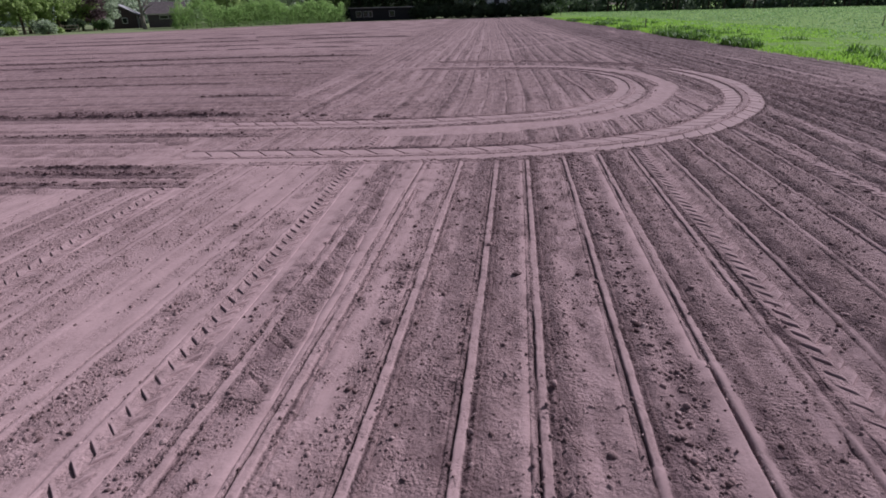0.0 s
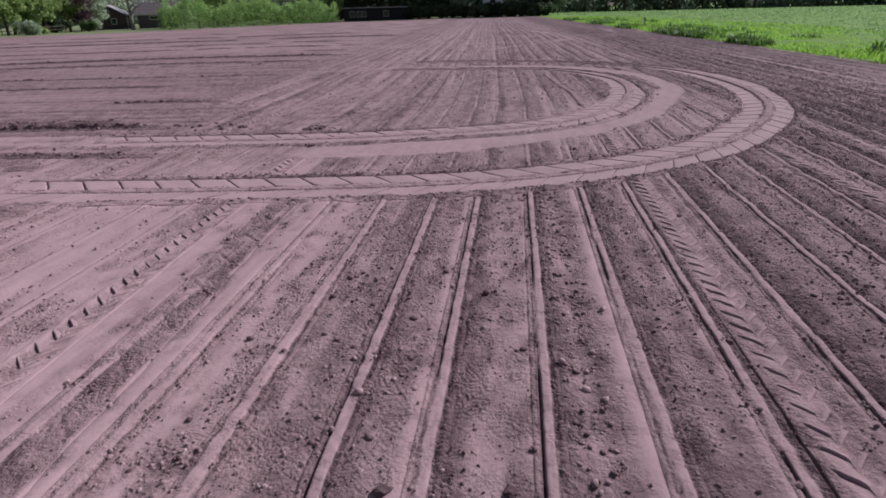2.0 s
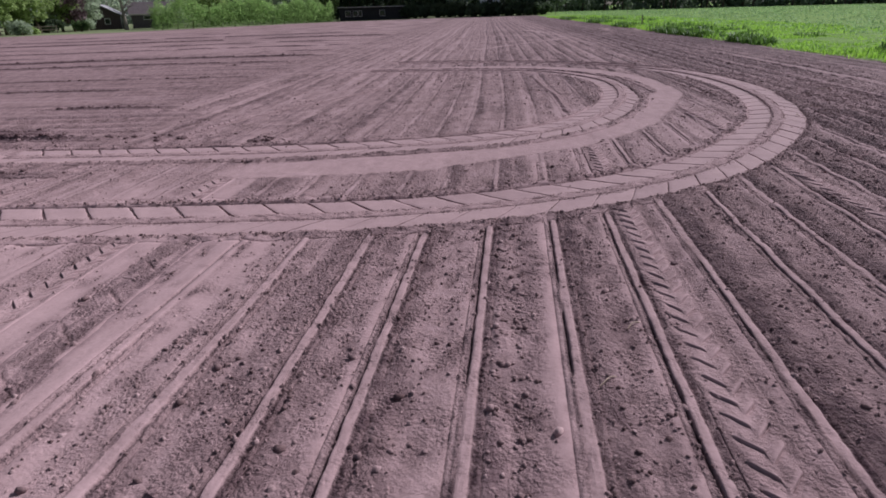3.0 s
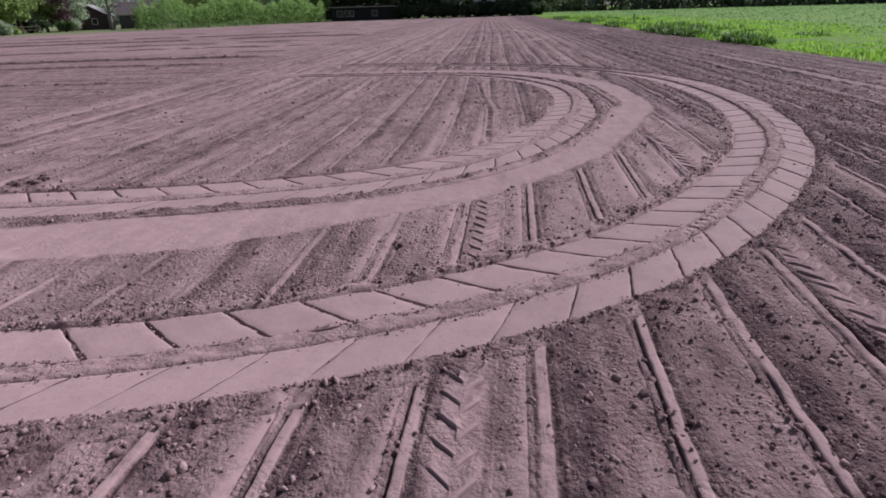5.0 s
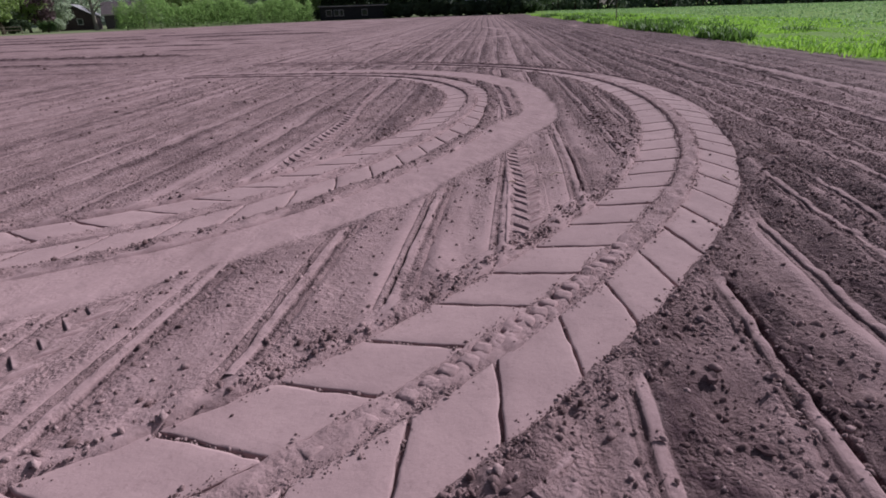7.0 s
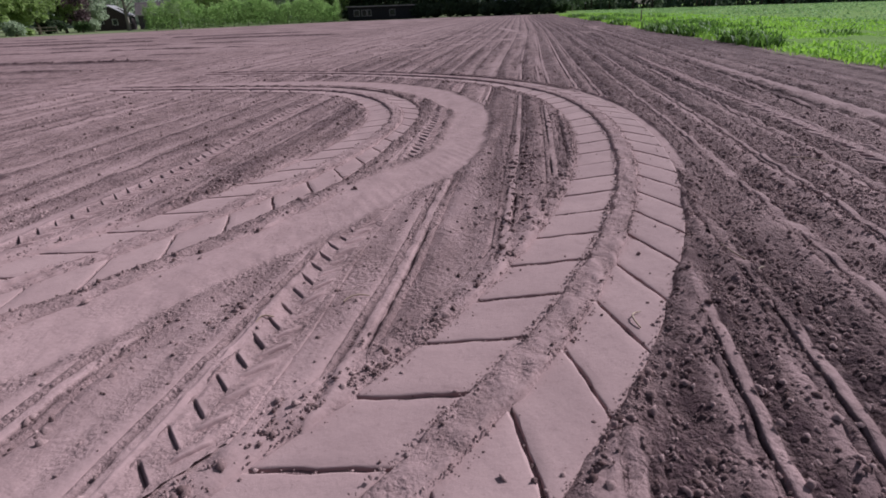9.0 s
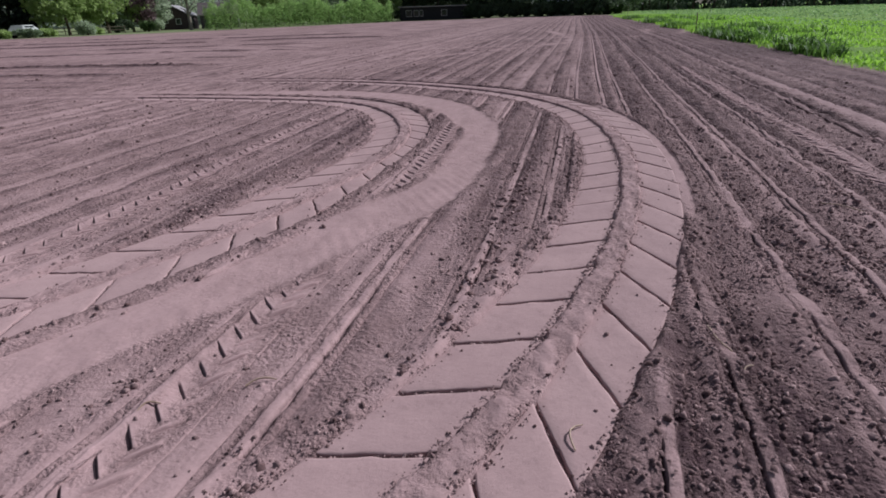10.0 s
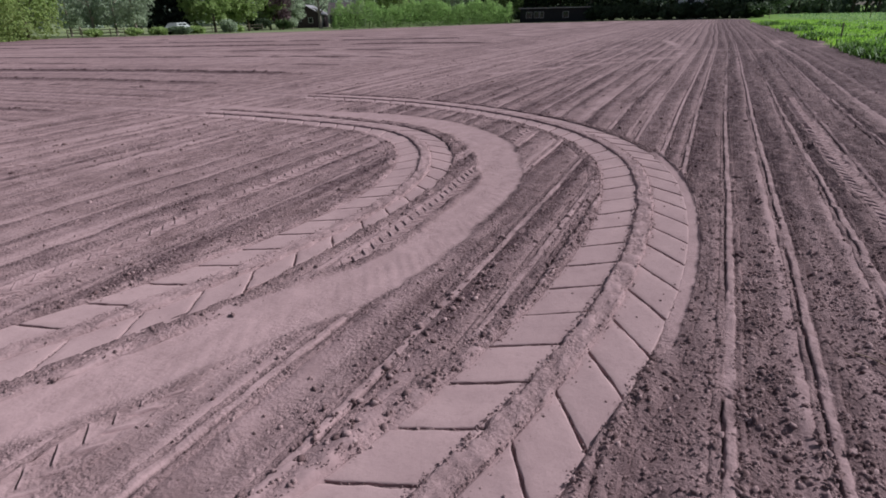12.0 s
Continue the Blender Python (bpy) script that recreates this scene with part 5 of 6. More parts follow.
# ---- dry stalks ----
def stalk(x, y, heading, length, bend, seed):
    bm = bmesh.new()
    pts = []
    for i in range(6):
        f = i / 5
        pts.append((length * (f - 0.5), bend * math.sin(f * math.pi) + 0.004 * math.sin(seed + 5 * f), 0.004 + 0.008 * math.sin(f * math.pi)))
    tube(bm, pts, [0.0028] * 5 + [0.0015], 5)
    ob = part("dry_stalk", bm, STRAW)
    z = float(sample(FIELD[0], np.array([x]), np.array([y]))[0])
    ob.matrix_world = pose(x, y, z, 0, 0, heading)
    tagged(ob, "pale dry plant stalk lying on the soil", "stalk", "dry stalks on the soil")


for i, (sx, sy, sh, sl, sb) in enumerate([(5.93, 10.78, 110, 0.16, 0.012), (5.99, 10.62, 60, 0.06, 0.01), (4.60, 10.22, 35, 0.09, 0.02), (5.52, 10.22, 80, 0.10, 0.03), (2.62, 4.95, 40, 0.09, 0.004), (2.78, 5.35, 42, 0.08, 0.003), (4.35, 10.05, 50, 0.06, 0.01), (6.75, 12.25, -35, 0.2, 0.006), (5.35, 7.95, 70, 0.1, 0.02), (5.42, 8.3, 10, 0.08, 0.015)]):
    stalk(sx, sy, sh, sl, sb, i)


# ---- verge and crop ----
def blades(name, points, height, spread, per, material, label, category, seed, width=0.012):
    """Clumps of bent grass blades, each blade two triangles and a tip."""
    rnd = np.random.RandomState(seed)
    p = np.repeat(points, per, 0)
    n = len(p)
    scale = np.repeat(rnd.uniform(0.55, 1.25, len(points)), per) * np.repeat(height, per) * rnd.uniform(0.6, 1.1, n)
    ang = rnd.uniform(0, 6.283, n)
    root = p[:, :3] + np.stack([rnd.normal(0, 1, n), rnd.normal(0, 1, n), np.zeros(n)], -1) * np.repeat(spread, per)[:, None]
    lean = rnd.uniform(0.25, 1.15, n)
    d = np.stack([np.cos(ang), np.sin(ang), np.zeros(n)], -1)
    w = np.stack([-np.sin(ang), np.cos(ang), np.zeros(n)], -1) * (np.repeat(spread, per) * width * 8)[:, None]
    up = np.array([0, 0, 1.0])
    mid = root + d * (lean * 0.35 * scale)[:, None] + up * (scale * 0.62)[:, None]
    tip = root + d * (lean * scale)[:, None] + up * (scale * (1.05 - 0.3 * lean))[:, None]
    v = np.stack([root - w, root + w, mid + w * 0.8, mid - w * 0.8, tip], 1).reshape(-1, 3)
    b = (np.arange(n) * 5)[:, None]
    me = bpy.data.meshes.new(name)
    me.vertices.add(len(v))
    me.vertices.foreach_set("co", v.ravel())
    quads, tris = b + np.array([[0, 1, 2, 3]]), b + np.array([[3, 2, 4]])
    loops = np.concatenate([quads, tris], 1)
    me.loops.add(loops.size)
    me.loops.foreach_set("vertex_index", loops.ravel().astype(np.int32))
    starts = np.stack([np.arange(n) * 7, np.arange(n) * 7 + 4], -1).ravel()
    me.polygons.add(2 * n)
    me.polygons.foreach_set("loop_start", starts.astype(np.int32))
    me.update(calc_edges=True)
    me.materials.append(material)
    return tagged(new(name, me), label, category, kind="stuff")


def verge(count, y0, y1, depth, seed):
    r = np.random.RandomState(seed)
    y = y0 + (y1 - y0) * r.uniform(0, 1, count) ** 1.7
    x = field_edge(y) + 0.05 + depth * r.uniform(0, 1, count) ** 1.3
    return x, y


vx, vy = verge(12500, 9.0, 75.0, 8.0, 81)
r = np.random.RandomState(80)
sy = r.uniform(-4, 9.4, 1800)
vx, vy = np.concatenate([vx, field_edge(sy) + 0.05 + 6.0 * r.uniform(0, 1, 1800) ** 1.3]), np.concatenate([vy, sy])
grow = 1 + np.maximum(vy, 9) / 45
hump = vnoise(vx / 2.2, vy / 3.2, 82)
tall = 0.07 + 0.05 * hump + 0.05 * vnoise(vx / 0.5, vy / 0.7, 87) + 0.05 * step(1.2, 0.2, vx - field_edge(vy))
blades("verge_grass", np.stack([vx, vy, np.full_like(vx, 0.0) + 0.05 * step(0, 1.5, vx - field_edge(vy))], -1), tall * (0.85 + 0.15 * grow), 0.075 * grow, 5, GRASS, "lush bright green grass verge beside bare soil", "grass", 83, 0.016)
r = np.random.RandomState(86)
ty = 9 + 55 * r.uniform(0, 1, 1500) ** 1.5
tx = field_edge(ty) + np.abs(r.normal(0, 0.22, 1500)) + 3.5 * (r.uniform(0, 1, 1500) < 0.35) * r.uniform(0, 1, 1500)
ok = vnoise(tx / 1.1, ty / 1.6, 88) > 0.0
tx, ty = tx[ok], ty[ok]
blades("weed_tufts", np.stack([tx, ty, np.zeros_like(tx)], -1), 0.20 + 0.16 * r.uniform(0, 1, len(tx)), 0.10 + 0.0015 * ty, 14, WEED, "darker leafy weed tufts along the soil's edge", "weeds", 89, 0.02)
r = np.random.RandomState(84)
cy = 10 + 125 * r.uniform(0, 1, 7000) ** 1.2
cx = field_edge(cy) + 5.0 + (14 + cy * 1.1) * r.uniform(0, 1, 7000) ** 1.1
grow = 1 + np.hypot(cx - 5, cy) / 20
blades("crop_plants", np.stack([cx, cy, np.full_like(cx, 0.05)], -1), 0.10 + 0.04 * r.uniform(0, 1, 7000), 0.11 * grow, 5, CROP, "pale green young cereal crop in an open field", "crop", 85, 0.018)


# ---- leaves, shrubs and trees ----
def leaf_mesh(name, lumps, count, size, seed, material, each=False):
    """Many small leaves spread through ellipsoid lumps (x, y, z, rx, ry, rz), denser towards their skins."""
    r = np.random.RandomState(seed)
    L = np.array(lumps, float)
    weight = L[:, 3] * L[:, 4] + L[:, 4] * L[:, 5] + L[:, 3] * L[:, 5]
    pick = np.arange(count) if each else r.choice(len(L), count, p=weight / weight.sum())
    d = r.normal(0, 1, (count, 3))
    d /= np.linalg.norm(d, axis=1, keepdims=True)
    rad = r.uniform(0.25, 1.0, count) ** 0.45 * r.uniform(0.8, 1.12, count)
    c = L[pick, :3] + d * L[pick, 3:] * rad[:, None]
    c[:, 2] = np.maximum(c[:, 2], size * 0.4 - 0.9 * each)
    a, b = r.normal(0, 1, (count, 3)), r.normal(0, 1, (count, 3))
    a /= np.linalg.norm(a, axis=1, keepdims=True)
    b = np.cross(a, b)
    b /= np.linalg.norm(b, axis=1, keepdims=True)
    s = (size * r.uniform(0.5, 1.3, count))[:, None]
    v = np.stack([c - a * s, c + b * s * 0.55, c + a * s, c - b * s * 0.55], 1).reshape(-1, 3)
    me = bpy.data.meshes.new(name)
    me.vertices.add(len(v))
    me.vertices.foreach_set("co", v.ravel())
    me.loops.add(len(v))
    me.loops.foreach_set("vertex_index", np.arange(len(v), dtype=np.int32))
    me.polygons.add(count)
    me.polygons.foreach_set("loop_start", np.arange(0, len(v), 4, dtype=np.int32))
    me.update(calc_edges=True)
    me.materials.append(material)
    return me


def crown_lumps(rnd, h0, h1, radius, n, droop=0.0):
    out = []
    for _ in range(n):
        f = rnd.random()
        z = h0 + (h1 - h0) * f
        rr = radius * (1 - 0.55 * abs(2 * f - 0.9)) * math.sqrt(rnd.random())
        a = rnd.uniform(0, 6.283)
        s = radius * rnd.uniform(0.16, 0.34)
        out.append((rr * math.cos(a), rr * math.sin(a), z, s, s, s * rnd.uniform(0.7, 1.0) * (1 + droop)))
    return out


def tree(height, radius, low, leaves, size, leaf_mat, bark, seed, label, category="tree", lumps=60, name="tree", droop=0.0, trunk_r=0.16):
    rnd = random.Random(seed)
    thing = tagged(new(name), label, category)
    bm = bmesh.new()
    lean = (rnd.uniform(-0.4, 0.4), rnd.uniform(-0.4, 0.4))
    pts = [(lean[0] * f * f, lean[1] * f * f, height * 0.8 * f) for f in (0, 0.12, 0.3, 0.5, 0.75, 1)]
    tube(bm, pts, [trunk_r * k for k in (1.35, 1.0, 0.85, 0.65, 0.4, 0.12)], 8)
    part("trunk", bm, bark, thing)
    for i in range(6):
        f = rnd.uniform(0.22, 0.75)
        p0 = Vector((lean[0] * f * f, lean[1] * f * f, height * 0.8 * f))
        a = rnd.uniform(0, 6.283)
        reach = radius * rnd.uniform(0.5, 0.9)
        p1 = p0 + Vector((math.cos(a) * reach * 0.5, math.sin(a) * reach * 0.5, reach * 0.45))
        p2 = p0 + Vector((math.cos(a) * reach, math.sin(a) * reach, reach * rnd.uniform(0.5, 0.9)))
        bm = bmesh.new()
        tube(bm, [p0, p1, p2], [trunk_r * 0.45, trunk_r * 0.3, trunk_r * 0.08], 6)
        part("limb", bm, bark, thing)
    if leaves:
        ob = new("crown", leaf_mesh("crown", crown_lumps(rnd, low, height, radius, lumps, droop), leaves, size, seed, leaf_mat))
        ob.parent = thing
    return thing


def shrub(rx, ry, h, leaves, size, mat, seed, label, category="shrub", name="shrub"):
    rnd = random.Random(seed)
    thing = tagged(new(name), label, category)
    bm = bmesh.new()
    for i in range(5):
        a = rnd.uniform(0, 6.283)
        tube(bm, [(0.08 * math.cos(a), 0.08 * math.sin(a), 0), (rx * 0.3 * math.cos(a), ry * 0.3 * math.sin(a), h * 0.5), (rx * 0.5 * math.cos(a), ry * 0.5 * math.sin(a), h * 0.85)], [0.04, 0.03, 0.01], 5)
    part("stems", bm, BARK, thing)
    lumps = [(rnd.uniform(-0.6, 0.6) * rx, rnd.uniform(-0.6, 0.6) * ry, h * rnd.uniform(0.25, 0.7), rx * rnd.uniform(0.3, 0.5), ry * rnd.uniform(0.3, 0.5), h * rnd.uniform(0.22, 0.36)) for _ in range(12)]
    ob = new("foliage", leaf_mesh("foliage", lumps, leaves, size, seed, mat))
    ob.parent = thing
    return thing


def level_at(x):
    return float(fall(np.array([x]))[0])


def at(x, y, turn=0.0, s=1.0):
    return pose(x, y, level_at(x), 0, 0, turn) @ Matrix.Scale(s, 4)


def put(thing, x, y, turn=0.0):
    thing.matrix_basis = pose(x, y, level_at(x), 0, 0, turn)
    return thing


rnd = random.Random(5)
# bright hedge
HA, HB = Vector((-41.5, 71.5)), Vector((-26.2, 94.5))
hdir = (HB - HA).normalized()
hedge = tagged(new("hedge"), "tall bright green leafy hedge at the field's edge", "hedge")
r = np.random.RandomState(91)
n = 54000
f = r.uniform(0, 1, n)
top = 2.75 + 0.3 * np.sin(f * 17) + 0.45 * vnoise(f * 22, f * 0, 92) + 0.40 * vnoise(f * 70, f * 0, 93) + 0.42 * vnoise(f * 210, f * 0, 96)
zz = top * r.uniform(0, 1, n) ** 0.8
oo = r.normal(0, 0.55, n) * (1.15 - 0.5 * zz / top) + 0.25 * vnoise(f * 40, zz * 2, 94)
hx = HA.x + (HB.x - HA.x) * f - hdir.y * oo
hy = HA.y + (HB.y - HA.y) * f + hdir.x * oo
ob = new("foliage", leaf_mesh("foliage", np.stack([hx, hy, zz + fall(hx) + 0.1, 0 * f + 0.08, 0 * f + 0.08, 0 * f + 0.08], -1), n, 0.075, 95, BRIGHT, True))
ob.parent = hedge
for i in range(14):
    q = HA + (HB - HA) * ((i + 0.5) / 14)
    bm = bmesh.new()
    b = level_at(q.x)
    tube(bm, [(q.x, q.y, b), (q.x + 0.1, q.y, b + 0.9), (q.x + rnd.uniform(-0.3, 0.3), q.y, b + 2.1)], [0.06, 0.045, 0.015], 5)
    part("stem", bm, BARK, hedge)

# trees round the yard, behind the hedge and in the wood
oak = put(tree(11.0, 3.6, 1.7, 3300, 0.29, SPRING, BARK, 101, "broad fresh green tree beside the field"), -62.8, 78.2)
lime = put(tree(9.0, 2.8, 1.5, 2800, 0.26, SPRING, BARK, 102, "young fresh green tree beside the field"), -65.3, 75.5)
dark_tree = put(tree(12.0, 3.9, 1.0, 3000, 0.33, DEEP, BARK, 103, "dark dense tree behind the low shed"), -22.7, 107.8)
grey_tree = put(tree(10.0, 3.4, 1.6, 2500, 0.26, GREY_GREEN, PALE_BARK, 104, "greyish green tree with light foliage"), -76.7, 65.9)
willow = put(tree(10.0, 4.2, 0.4, 5200, 0.21, OLIVE, BARK, 105, "willow with drooping fresh green foliage", droop=0.8), -69.9, 50.1)
copper = put(tree(7.0, 2.8, 1.2, 2500, 0.25, PURPLE, BARK, 106, "purplish brown leaved tree beside the house"), -68.2, 93.7)
for src, spots in ((oak, ((-68.1, 80.5), (-39.2, 98.4), (-33.4, 104.8), (-46.8, 90.0))), (lime, ((-63.9, 84.0), (-66.5, 71.5), (-41.8, 88.5), (-62.6, 71.5), (-29.5, 103.0))),
                   (dark_tree, ((-19.0, 110.6), (-14.0, 105.4), (-9.8, 103.9), (-6.2, 108.2), (-1.9, 107.5), (1.4, 106.5), (4.6, 100.5), (-27.2, 108.8), (-17.0, 106.0), (-35.4, 101.5), (-26.1, 113.2), (7.0, 104.0))),
                   (grey_tree, ((-67.4, 62.5), (-81.7, 65.7), (-77.3, 70.4), (-94.6, 71.5), (-46.0, 94.4), (-6.6, 101.0), (3.4, 99.5), (-88.0, 66.0), (-70.5, 104.0), (-58.0, 104.0), (-36.0, 96.5), (-64.5, 90.0))),
                   (willow, ((-65.8, 44.0), (-74.0, 51.0), (-70.1, 43.0))), (copper, ((-62.7, 84.9), (-72.0, 99.0)))):
    for px, py in spots:
        copy_thing(src, at(px, py, rnd.uniform(0, 360)))
bare = put(tree(9.0, 2.6, 3.6, 240, 0.2, GREY_GREEN, PALE_BARK, 107, "slender nearly bare tree in front of the house", trunk_r=0.25), -54.8, 85.5)
birch = put(tree(9.0, 2.2, 2.5, 500, 0.2, GREY_GREEN, PALE_BARK, 108, "pale stemmed birch with thin foliage"), -79.0, 64.0)


def conifer(x, y):
    thing = tagged(new("conifer"), "tall very dark dense conifer", "tree")
    bm = bmesh.new()
    tube(bm, [(0, 0, 0), (0, 0, 3), (0, 0, 8.5)], [0.25, 0.16, 0.03], 8)
    part("trunk", bm, BARK, thing)
    r = random.Random(111)
    lumps = []
    for i in range(60):
        f = r.random()
        a = r.uniform(0, 6.283)
        w = 2.9 * (1 - f) ** 0.5
        lumps.append((w * 0.6 * math.cos(a), w * 0.6 * math.sin(a), 0.7 + 8.2 * f, w * 0.45 + 0.1, w * 0.45 + 0.1, 0.8))
    ob = new("foliage", leaf_mesh("foliage", lumps, 4000, 0.33, 112, NEEDLE))
    ob.parent = thing
    put(thing, x, y)


conifer(-68.6, 68.8)

put(shrub(1.1, 1.1, 1.7, 1700, 0.13, CLIPPED, 121, "round clipped green bush on the lawn"), -59.0, 81.5)
low_shrub = put(shrub(1.7, 1.2, 1.0, 1400, 0.17, SPRING, 122, "low green shrub at the field's edge"), -62.0, 61.5)
white_shrub = put(shrub(1.3, 1.2, 1.8, 1300, 0.15, GREY_GREEN, 123, "pale blossoming shrub at the lawn's edge"), -56.8, 68.7)
put(shrub(2.3, 0.9, 1.2, 1800, 0.12, DUSKY, 125, "low dull grey-green hedge before the parked car"), -59.8, 63.4)
put(shrub(2.0, 1.0, 2.0, 2200, 0.12, GREY_GREEN, 126, "pale olive clipped hedge beside the house"), -63.2, 88.0)
under = put(shrub(3.0, 1.6, 2.2, 2200, 0.24, DEEP, 124, "dark undergrowth at the wood's edge"), -15.3, 101.1)
for px, py in ((-4.0, 96.4), (1.4, 96.8)):
    copy_thing(under, at(px, py, 20 * px))
for src, spots in ((low_shrub, ((-64.5, 59.8), (-60.5, 66.5), (-68.0, 57.0), (-57.5, 70.5))), (white_shrub, ((-60.5, 72.0),)),
                   (under, ((-10.0, 97.8), (-6.4, 98.2), (-2.7, 98.4), (0.9, 98.5), (4.1, 97.5), (-18.0, 103.4), (6.5, 99.0), (-12.5, 99.5), (-30.0, 98.5), (-64.0, 81.0), (-8.2, 98.6), (-4.5, 98.9), (-0.9, 98.9), (2.6, 98.4), (5.3, 98.0), (-14.0, 100.3), (-16.8, 102.0)))):
    for px, py in spots:
        copy_thing(src, at(px, py, rnd.uniform(0, 360)))

# far wood beyond the crop, and tree belts behind the yard
def far_belt(xa, ya, xb, yb, lumps_n, leaves, size, top, material, seed, label):
    r = random.Random(seed)
    lumps = []
    for i in range(lumps_n):
        f = r.random()
        x, y = xa + (xb - xa) * f, ya + (yb - ya) * f + r.uniform(0, 6)
        z = top * r.random() ** 1.2
        lumps.append((x, y, z + level_at(x), r.uniform(1.2, 2.6), 1.4, r.uniform(1.0, 2.0)))
    tagged(new("far_wood", leaf_mesh("far_wood", lumps, leaves, size, seed + 1, material)), label, "wood", kind="stuff")


far_belt(6, 140, 156, 120, 520, 22000, 0.48, 9.0, DUSK, 131, "dark green distant wood behind the crop")
far_belt(4, 150, 190, 128, 420, 9000, 1.0, 11.0, DUSK, 141, "deep shaded trees behind the distant wood")
far_belt(8, 138, 150, 118, 190, 9000, 0.40, 6.0, DUSKY, 133, "lighter green bushes along the distant wood's edge")
# the haze on this belt is painted into its leaves
far_belt(-150, 95, -20, 150, 420, 18000, 0.5, 9.0, HAZE_TINTED, 135, "hazy grey-green trees far behind the yard")
far_belt(-60, 122, 10, 128, 320, 12000, 0.6, 9.0, DEEP, 137, "dark wood behind the low shed")
r = random.Random(139)
bm = bmesh.new()
for i in range(90):
    f = r.random()
    x, y = 6 + 150 * f, 139 - 20 * f + r.uniform(0, 4)
    tube(bm, [(x, y, 0), (x + r.uniform(-0.3, 0.3), y, 7)], [0.2, 0.1], 5)
tagged(part("far_trunks", bm, BARK), "dark trunks in the distant wood", "wood", kind="stuff")


# ---- buildings ----
def window(parent, x0, x1, z0, z1, y, name="window", f=0.06, frame_mat=None):
    bm = bmesh.new()
    for a in ((x0, x0 + f, z0, z1), (x1 - f, x1, z0, z1), (x0 + f, x1 - f, z0, z0 + f), (x0 + f, x1 - f, z1 - f, z1)):
        box(bm, a[0], a[1], y - 0.06, y + 0.02, a[2], a[3])
    w = part(name, bm, frame_mat or WHITE, parent, "white painted window")
    bm = bmesh.new()
    box(bm, x0 + f, x1 - f, y - 0.02, y + 0.0, z0 + f, z1 - f)
    part("pane", bm, GLASS, w)


def gable_house(x, y, turn, w, d, eave, ridge, wall_mat, roof_mat, label, name="house", category="house", openings=(), door=None, gable_openings=()):
    """Front along local x, at local y = 0; the ridge runs along x."""
    thing = tagged(new(name), label, category)
    bm = bmesh.new()
    box(bm, -w / 2, w / 2, 0.0, 0.2, 0, eave)
    part("wall", bm, wall_mat, thing)
    bm = bmesh.new()
    box(bm, -w / 2, w / 2, d - 0.2, d, 0, eave)
    part("wall", bm, wall_mat, thing)
    for sx in (-1, 1):
        bm = bmesh.new()
        a, b = (-w / 2, -w / 2 + 0.2) if sx < 0 else (w / 2 - 0.2, w / 2)
        vs = [bm.verts.new(p) for px in (a, b) for p in ((px, 0.2, 0), (px, d - 0.2, 0), (px, d - 0.2, eave), (px, d / 2, ridge - 0.1), (px, 0.2, eave))]
        bm.faces.new(vs[:5][::-1])
        bm.faces.new(vs[5:])
        for i in range(5):
            j = (i + 1) % 5
            bm.faces.new((vs[i], vs[j], vs[5 + j], vs[5 + i]))
        part("gable_wall", bm, wall_mat, thing)
    for sy in (0, 1):
        bm = bmesh.new()
        y_e, y_r = (-0.3, d / 2) if sy == 0 else (d + 0.3, d / 2)
        k = (ridge - eave) / (d / 2)
        z_e = eave - 0.3 * k
        for px in (-w / 2 - 0.3, w / 2 + 0.3):
            for q in ((px, y_e, z_e), (px, y_r, ridge), (px, y_r, ridge + 0.14), (px, y_e, z_e + 0.14)):
                bm.verts.new(q)
        bm.verts.ensure_lookup_table()
        v = bm.verts
        for f in ((0, 1, 2, 3), (7, 6, 5, 4), (0, 4, 5, 1), (1, 5, 6, 2), (2, 6, 7, 3), (3, 7, 4, 0)):
            bm.faces.new([v[i] for i in f])
        bmesh.ops.recalc_face_normals(bm, faces=bm.faces)
        roof = part("roof", bm, roof_mat, thing)
        if sy == 0:
            bm = bmesh.new()
            box(bm, -w / 2 - 0.32, w / 2 + 0.32, y_e - 0.05, y_e - 0.003, z_e - 0.02, z_e + 0.16)
            part("fascia", bm, PALE_ROOF, thing, "pale fascia board")
    for x0, x1, z0, z1 in openings:
        window(thing, x0, x1, z0, z1, -0.005)
    if door:
        bm = bmesh.new()
        box(bm, door[0], door[1], -0.06, -0.004, 0.02, door[2], 0.01)
        dr = part("door", bm, WHITE, thing, "white door")
        bm = bmesh.new()
        box(bm, door[1] - 0.16, door[1] - 0.08, -0.1, -0.062, 0.98, 1.06)
        part("door_handle", bm, METAL, dr)
    for y0, y1, z0, z1 in gable_openings:
        before = set(thing.children)
        window(thing, y0, y1, z0, z1, -0.005)
        for w_ in set(thing.children) - before:
            w_.matrix_basis = pose(-w / 2, d / 2, 0, 0, 0, -90)
    put(thing, x, y, turn)
    return thing


gable_house(-63.9, 98.2, 118, 7.0, 5.4, 2.2, 3.7, BRICK, SLATE, "small dark brick house with a lit roof slope", openings=((-2.4, -1.4, 0.9, 1.9),), gable_openings=((-1.6, -0.8, 1.0, 1.9), (0.4, 1.2, 0.8, 1.7)), door=(-3.3, -2.5, 2.0))
gable_house(-57.6, 96.5, 32, 6.0, 5.0, 2.2, 3.9, BARN, ROOF, "grey-purple boarded barn behind a bare tree", "barn", "barn", openings=((-1.2, 0.2, 1.3, 1.9),))


gable_house(-0.3, 100.8, 90, 4.2, 3.2, 2.6, 4.0, WHITE, SLATE, "small white gabled house half hidden by dark shrubs", gable_openings=((-0.5, 0.5, 1.9, 2.9),))


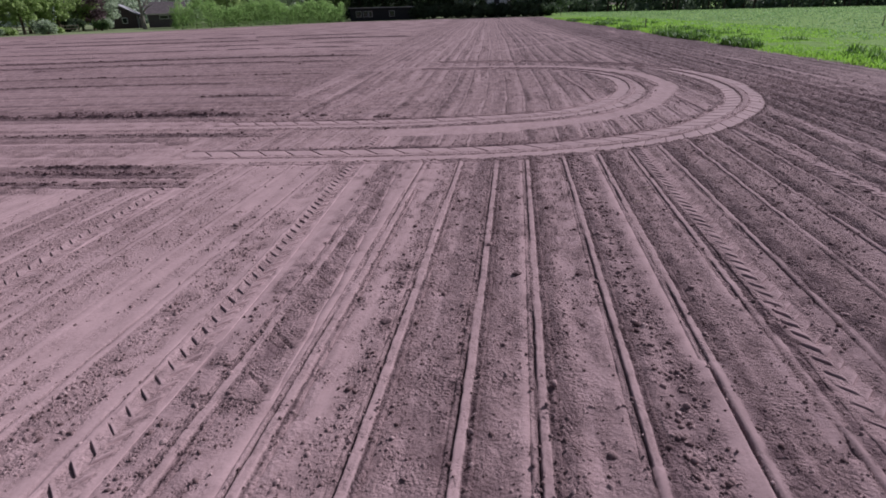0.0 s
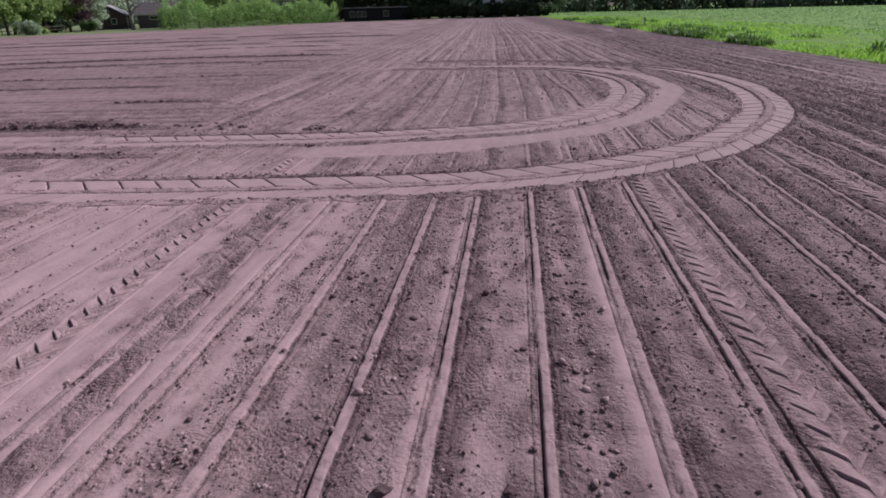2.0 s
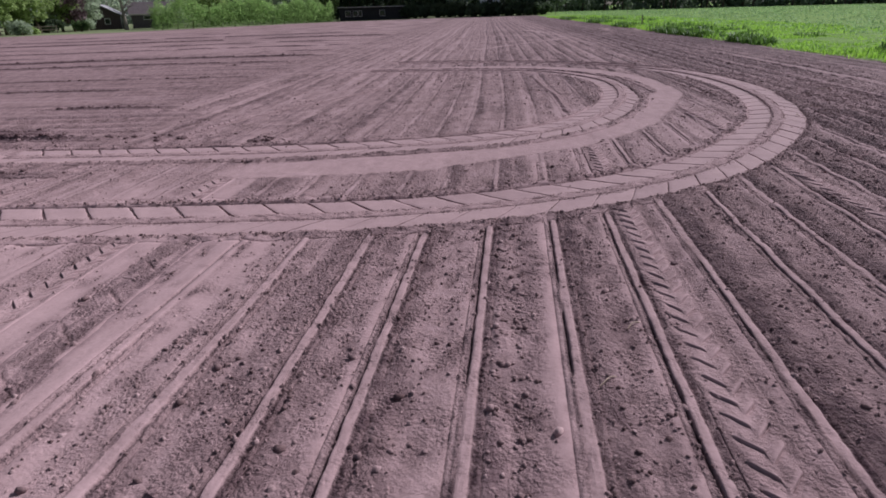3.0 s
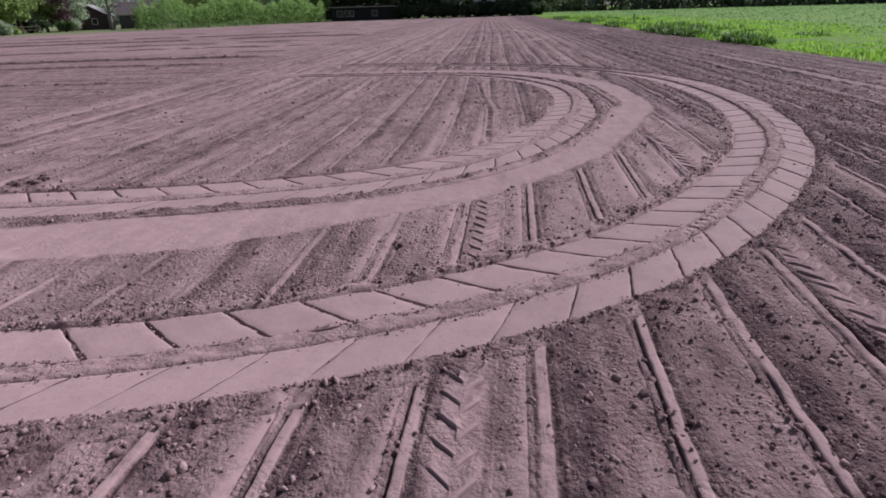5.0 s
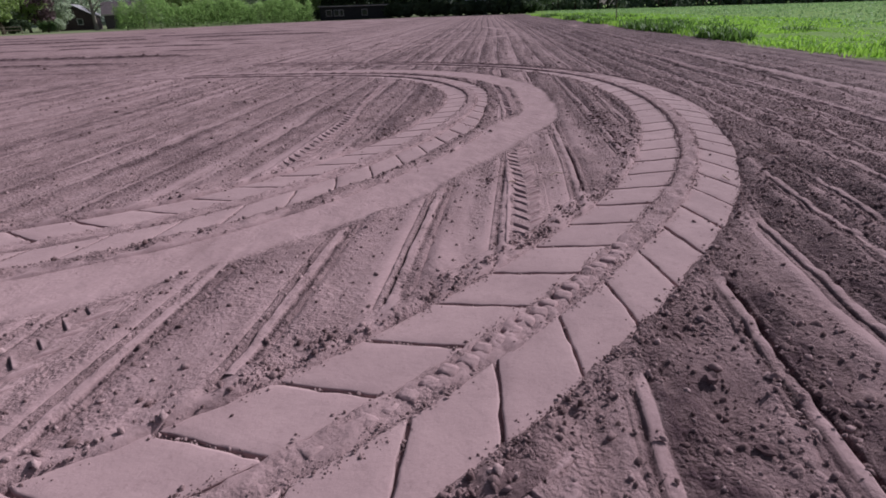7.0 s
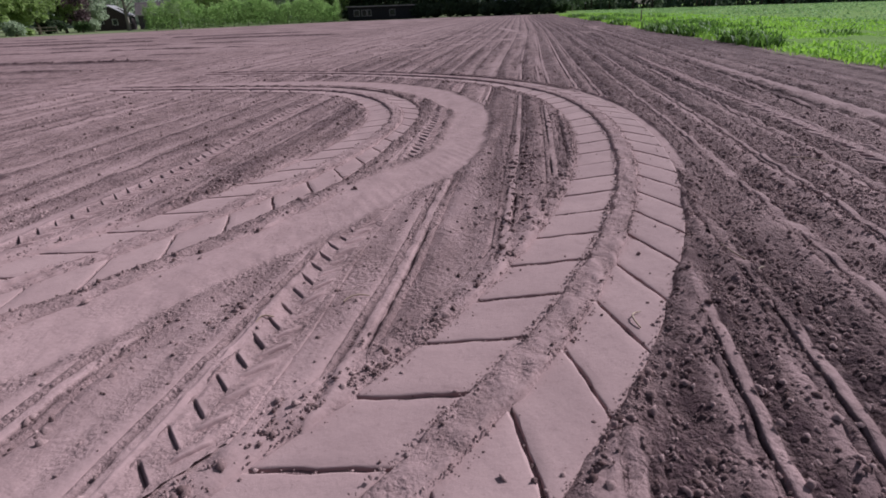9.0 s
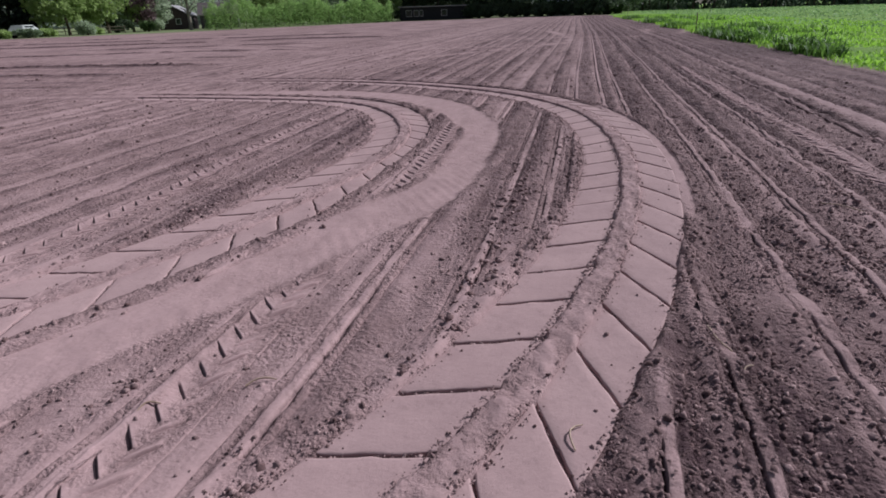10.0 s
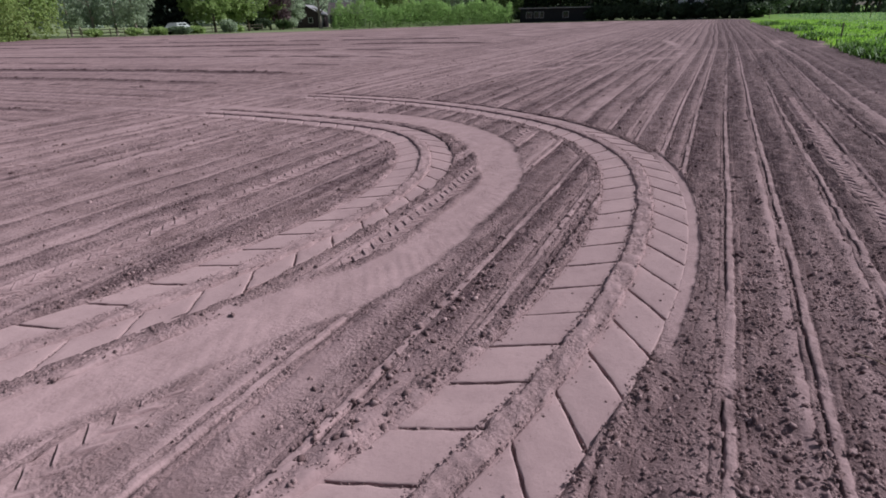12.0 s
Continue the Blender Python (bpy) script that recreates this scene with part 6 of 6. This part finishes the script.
def long_shed():
    thing = tagged(new("shed"), "long low black shed with white framed windows", "shed")
    bm = bmesh.new()
    box(bm, 0, 11.0, 0, 0.15, 0, 1.95)
    part("wall", bm, TARRED, thing)
    bm = bmesh.new()
    box(bm, 0, 11.0, 3.85, 4.0, 0, 1.95)
    part("wall", bm, TARRED, thing)
    for a in (0, 10.85):
        bm = bmesh.new()
        box(bm, a, a + 0.15, 0.15, 3.85, 0, 1.95)
        part("wall", bm, TARRED, thing)
    bm = bmesh.new()
    box(bm, -0.3, 11.3, -0.3, 4.3, 1.95, 2.07, 0.02)
    part("roof", bm, PALE_ROOF, thing, "flat pale roof edge")
    for x0, x1 in ((0.9, 1.8), (2.1, 2.9), (3.0, 3.6), (6.4, 7.3)):
        window(thing, x0, x1, 0.6, 1.5, -0.005, frame_mat=PALE_ROOF)
    put(thing, -26.0, 98.0, 14)


long_shed()


def fence(x, y, turn, bays, label):
    thing = tagged(new("fence"), label, "fence")
    for i in range(bays + 1):
        bm = bmesh.new()
        box(bm, i * 1.8 - 0.05, i * 1.8 + 0.05, -0.05, 0.05, 0, 1.05, 0.012)
        part("post", bm, WOOD, thing)
    for z in (0.45, 0.85):
        for i in range(bays):
            bm = bmesh.new()
            box(bm, i * 1.8 + 0.052, i * 1.8 + 1.748, -0.02, 0.02, z, z + 0.1, 0.006)
            part("rail", bm, WOOD, thing)
    put(thing, x, y, turn)


fence(-66.0, 71.5, 50, 5, "low weathered wooden rail fence by the lawn")
fence(-73.0, 56.5, 32, 4, "low weathered wooden rail fence under trees")


def post(x, y, h):
    bm = bmesh.new()
    tube(bm, [(0, 0, 0), (0.01, 0, h * 0.5), (0.0, 0.01, h)], [0.035, 0.032, 0.028], 8)
    ob = part("fence_post", bm, WOOD)
    ob.matrix_world = pose(x, y, 0.04)
    tagged(ob, "weathered wooden post standing in the green verge", "post", "posts in the verge")


for px, py, ph in ((9.25, 38.0, 0.6), (20.8, 35.0, 0.6), (7.6, 88.0, 0.9), (16.2, 82.0, 1.0)):
    post(px, py, ph)


def car(x, y, turn):
    thing = tagged(new("car"), "pale parked estate car beside a dark conifer", "car")
    prof = [(-2.1, 0.35), (-2.15, 0.8), (-1.9, 1.0), (-1.55, 1.42), (0.35, 1.46), (1.05, 0.98), (2.0, 0.82), (2.15, 0.55), (2.1, 0.32)]
    bm = bmesh.new()
    sides = []
    for sy in (-0.85, 0.85):
        sides.append([bm.verts.new((px, sy * (0.82 if pz > 1.2 else 1.0), pz)) for px, pz in prof])
    n = len(prof)
    bm.faces.new(sides[0])
    bm.faces.new(sides[1][::-1])
    for i in range(n):
        bm.faces.new((sides[0][i], sides[1][i], sides[1][(i + 1) % n], sides[0][(i + 1) % n]))
    bmesh.ops.recalc_face_normals(bm, faces=bm.faces)
    bmesh.ops.bevel(bm, geom=list(bm.edges), offset=0.05, segments=2, affect="EDGES")
    part("body", bm, CARPAINT, thing)
    for sy in (-1, 1):
        for x0, x1 in ((-1.45, -0.62), (-0.52, 0.3)):
            bm = bmesh.new()
            box(bm, x0, x1, sy * 0.79 - 0.012, sy * 0.79 + 0.012, 1.02, 1.34, 0.004)
            part("side_window", bm, GLASS, thing, "dark side window")
        for wx in (-1.3, 1.3):
            bm = bmesh.new()
            bmesh.ops.create_cone(bm, cap_ends=True, segments=20, radius1=0.32, radius2=0.32, depth=0.2, matrix=pose(wx, sy * 0.8, 0.32, 90, 0, 0))
            wheel = part("tyre", bm, RUBBER, thing)
            bm = bmesh.new()
            bmesh.ops.create_cone(bm, cap_ends=True, segments=16, radius1=0.19, radius2=0.19, depth=0.03, matrix=pose(wx, sy * 0.905, 0.32, 90, 0, 0))
            part("rim", bm, METAL, wheel)
        bm = bmesh.new()
        box(bm, 2.08, 2.17, sy * 0.62 - 0.16, sy * 0.62 + 0.16, 0.6, 0.74, 0.01)
        part("headlight", bm, WHITE, thing)
    bm = bmesh.new()
    box(bm, -0.02, 0.02, -0.66, 0.66, 0.0, 0.62, 0.004)
    ws = part("windscreen", bm, GLASS, thing, "dark windscreen")
    ws.matrix_basis = pose(1.04, 0, 0.985, 0, -54, 0)
    put(thing, x, y, turn)


car(-62.3, 65.3, 108)
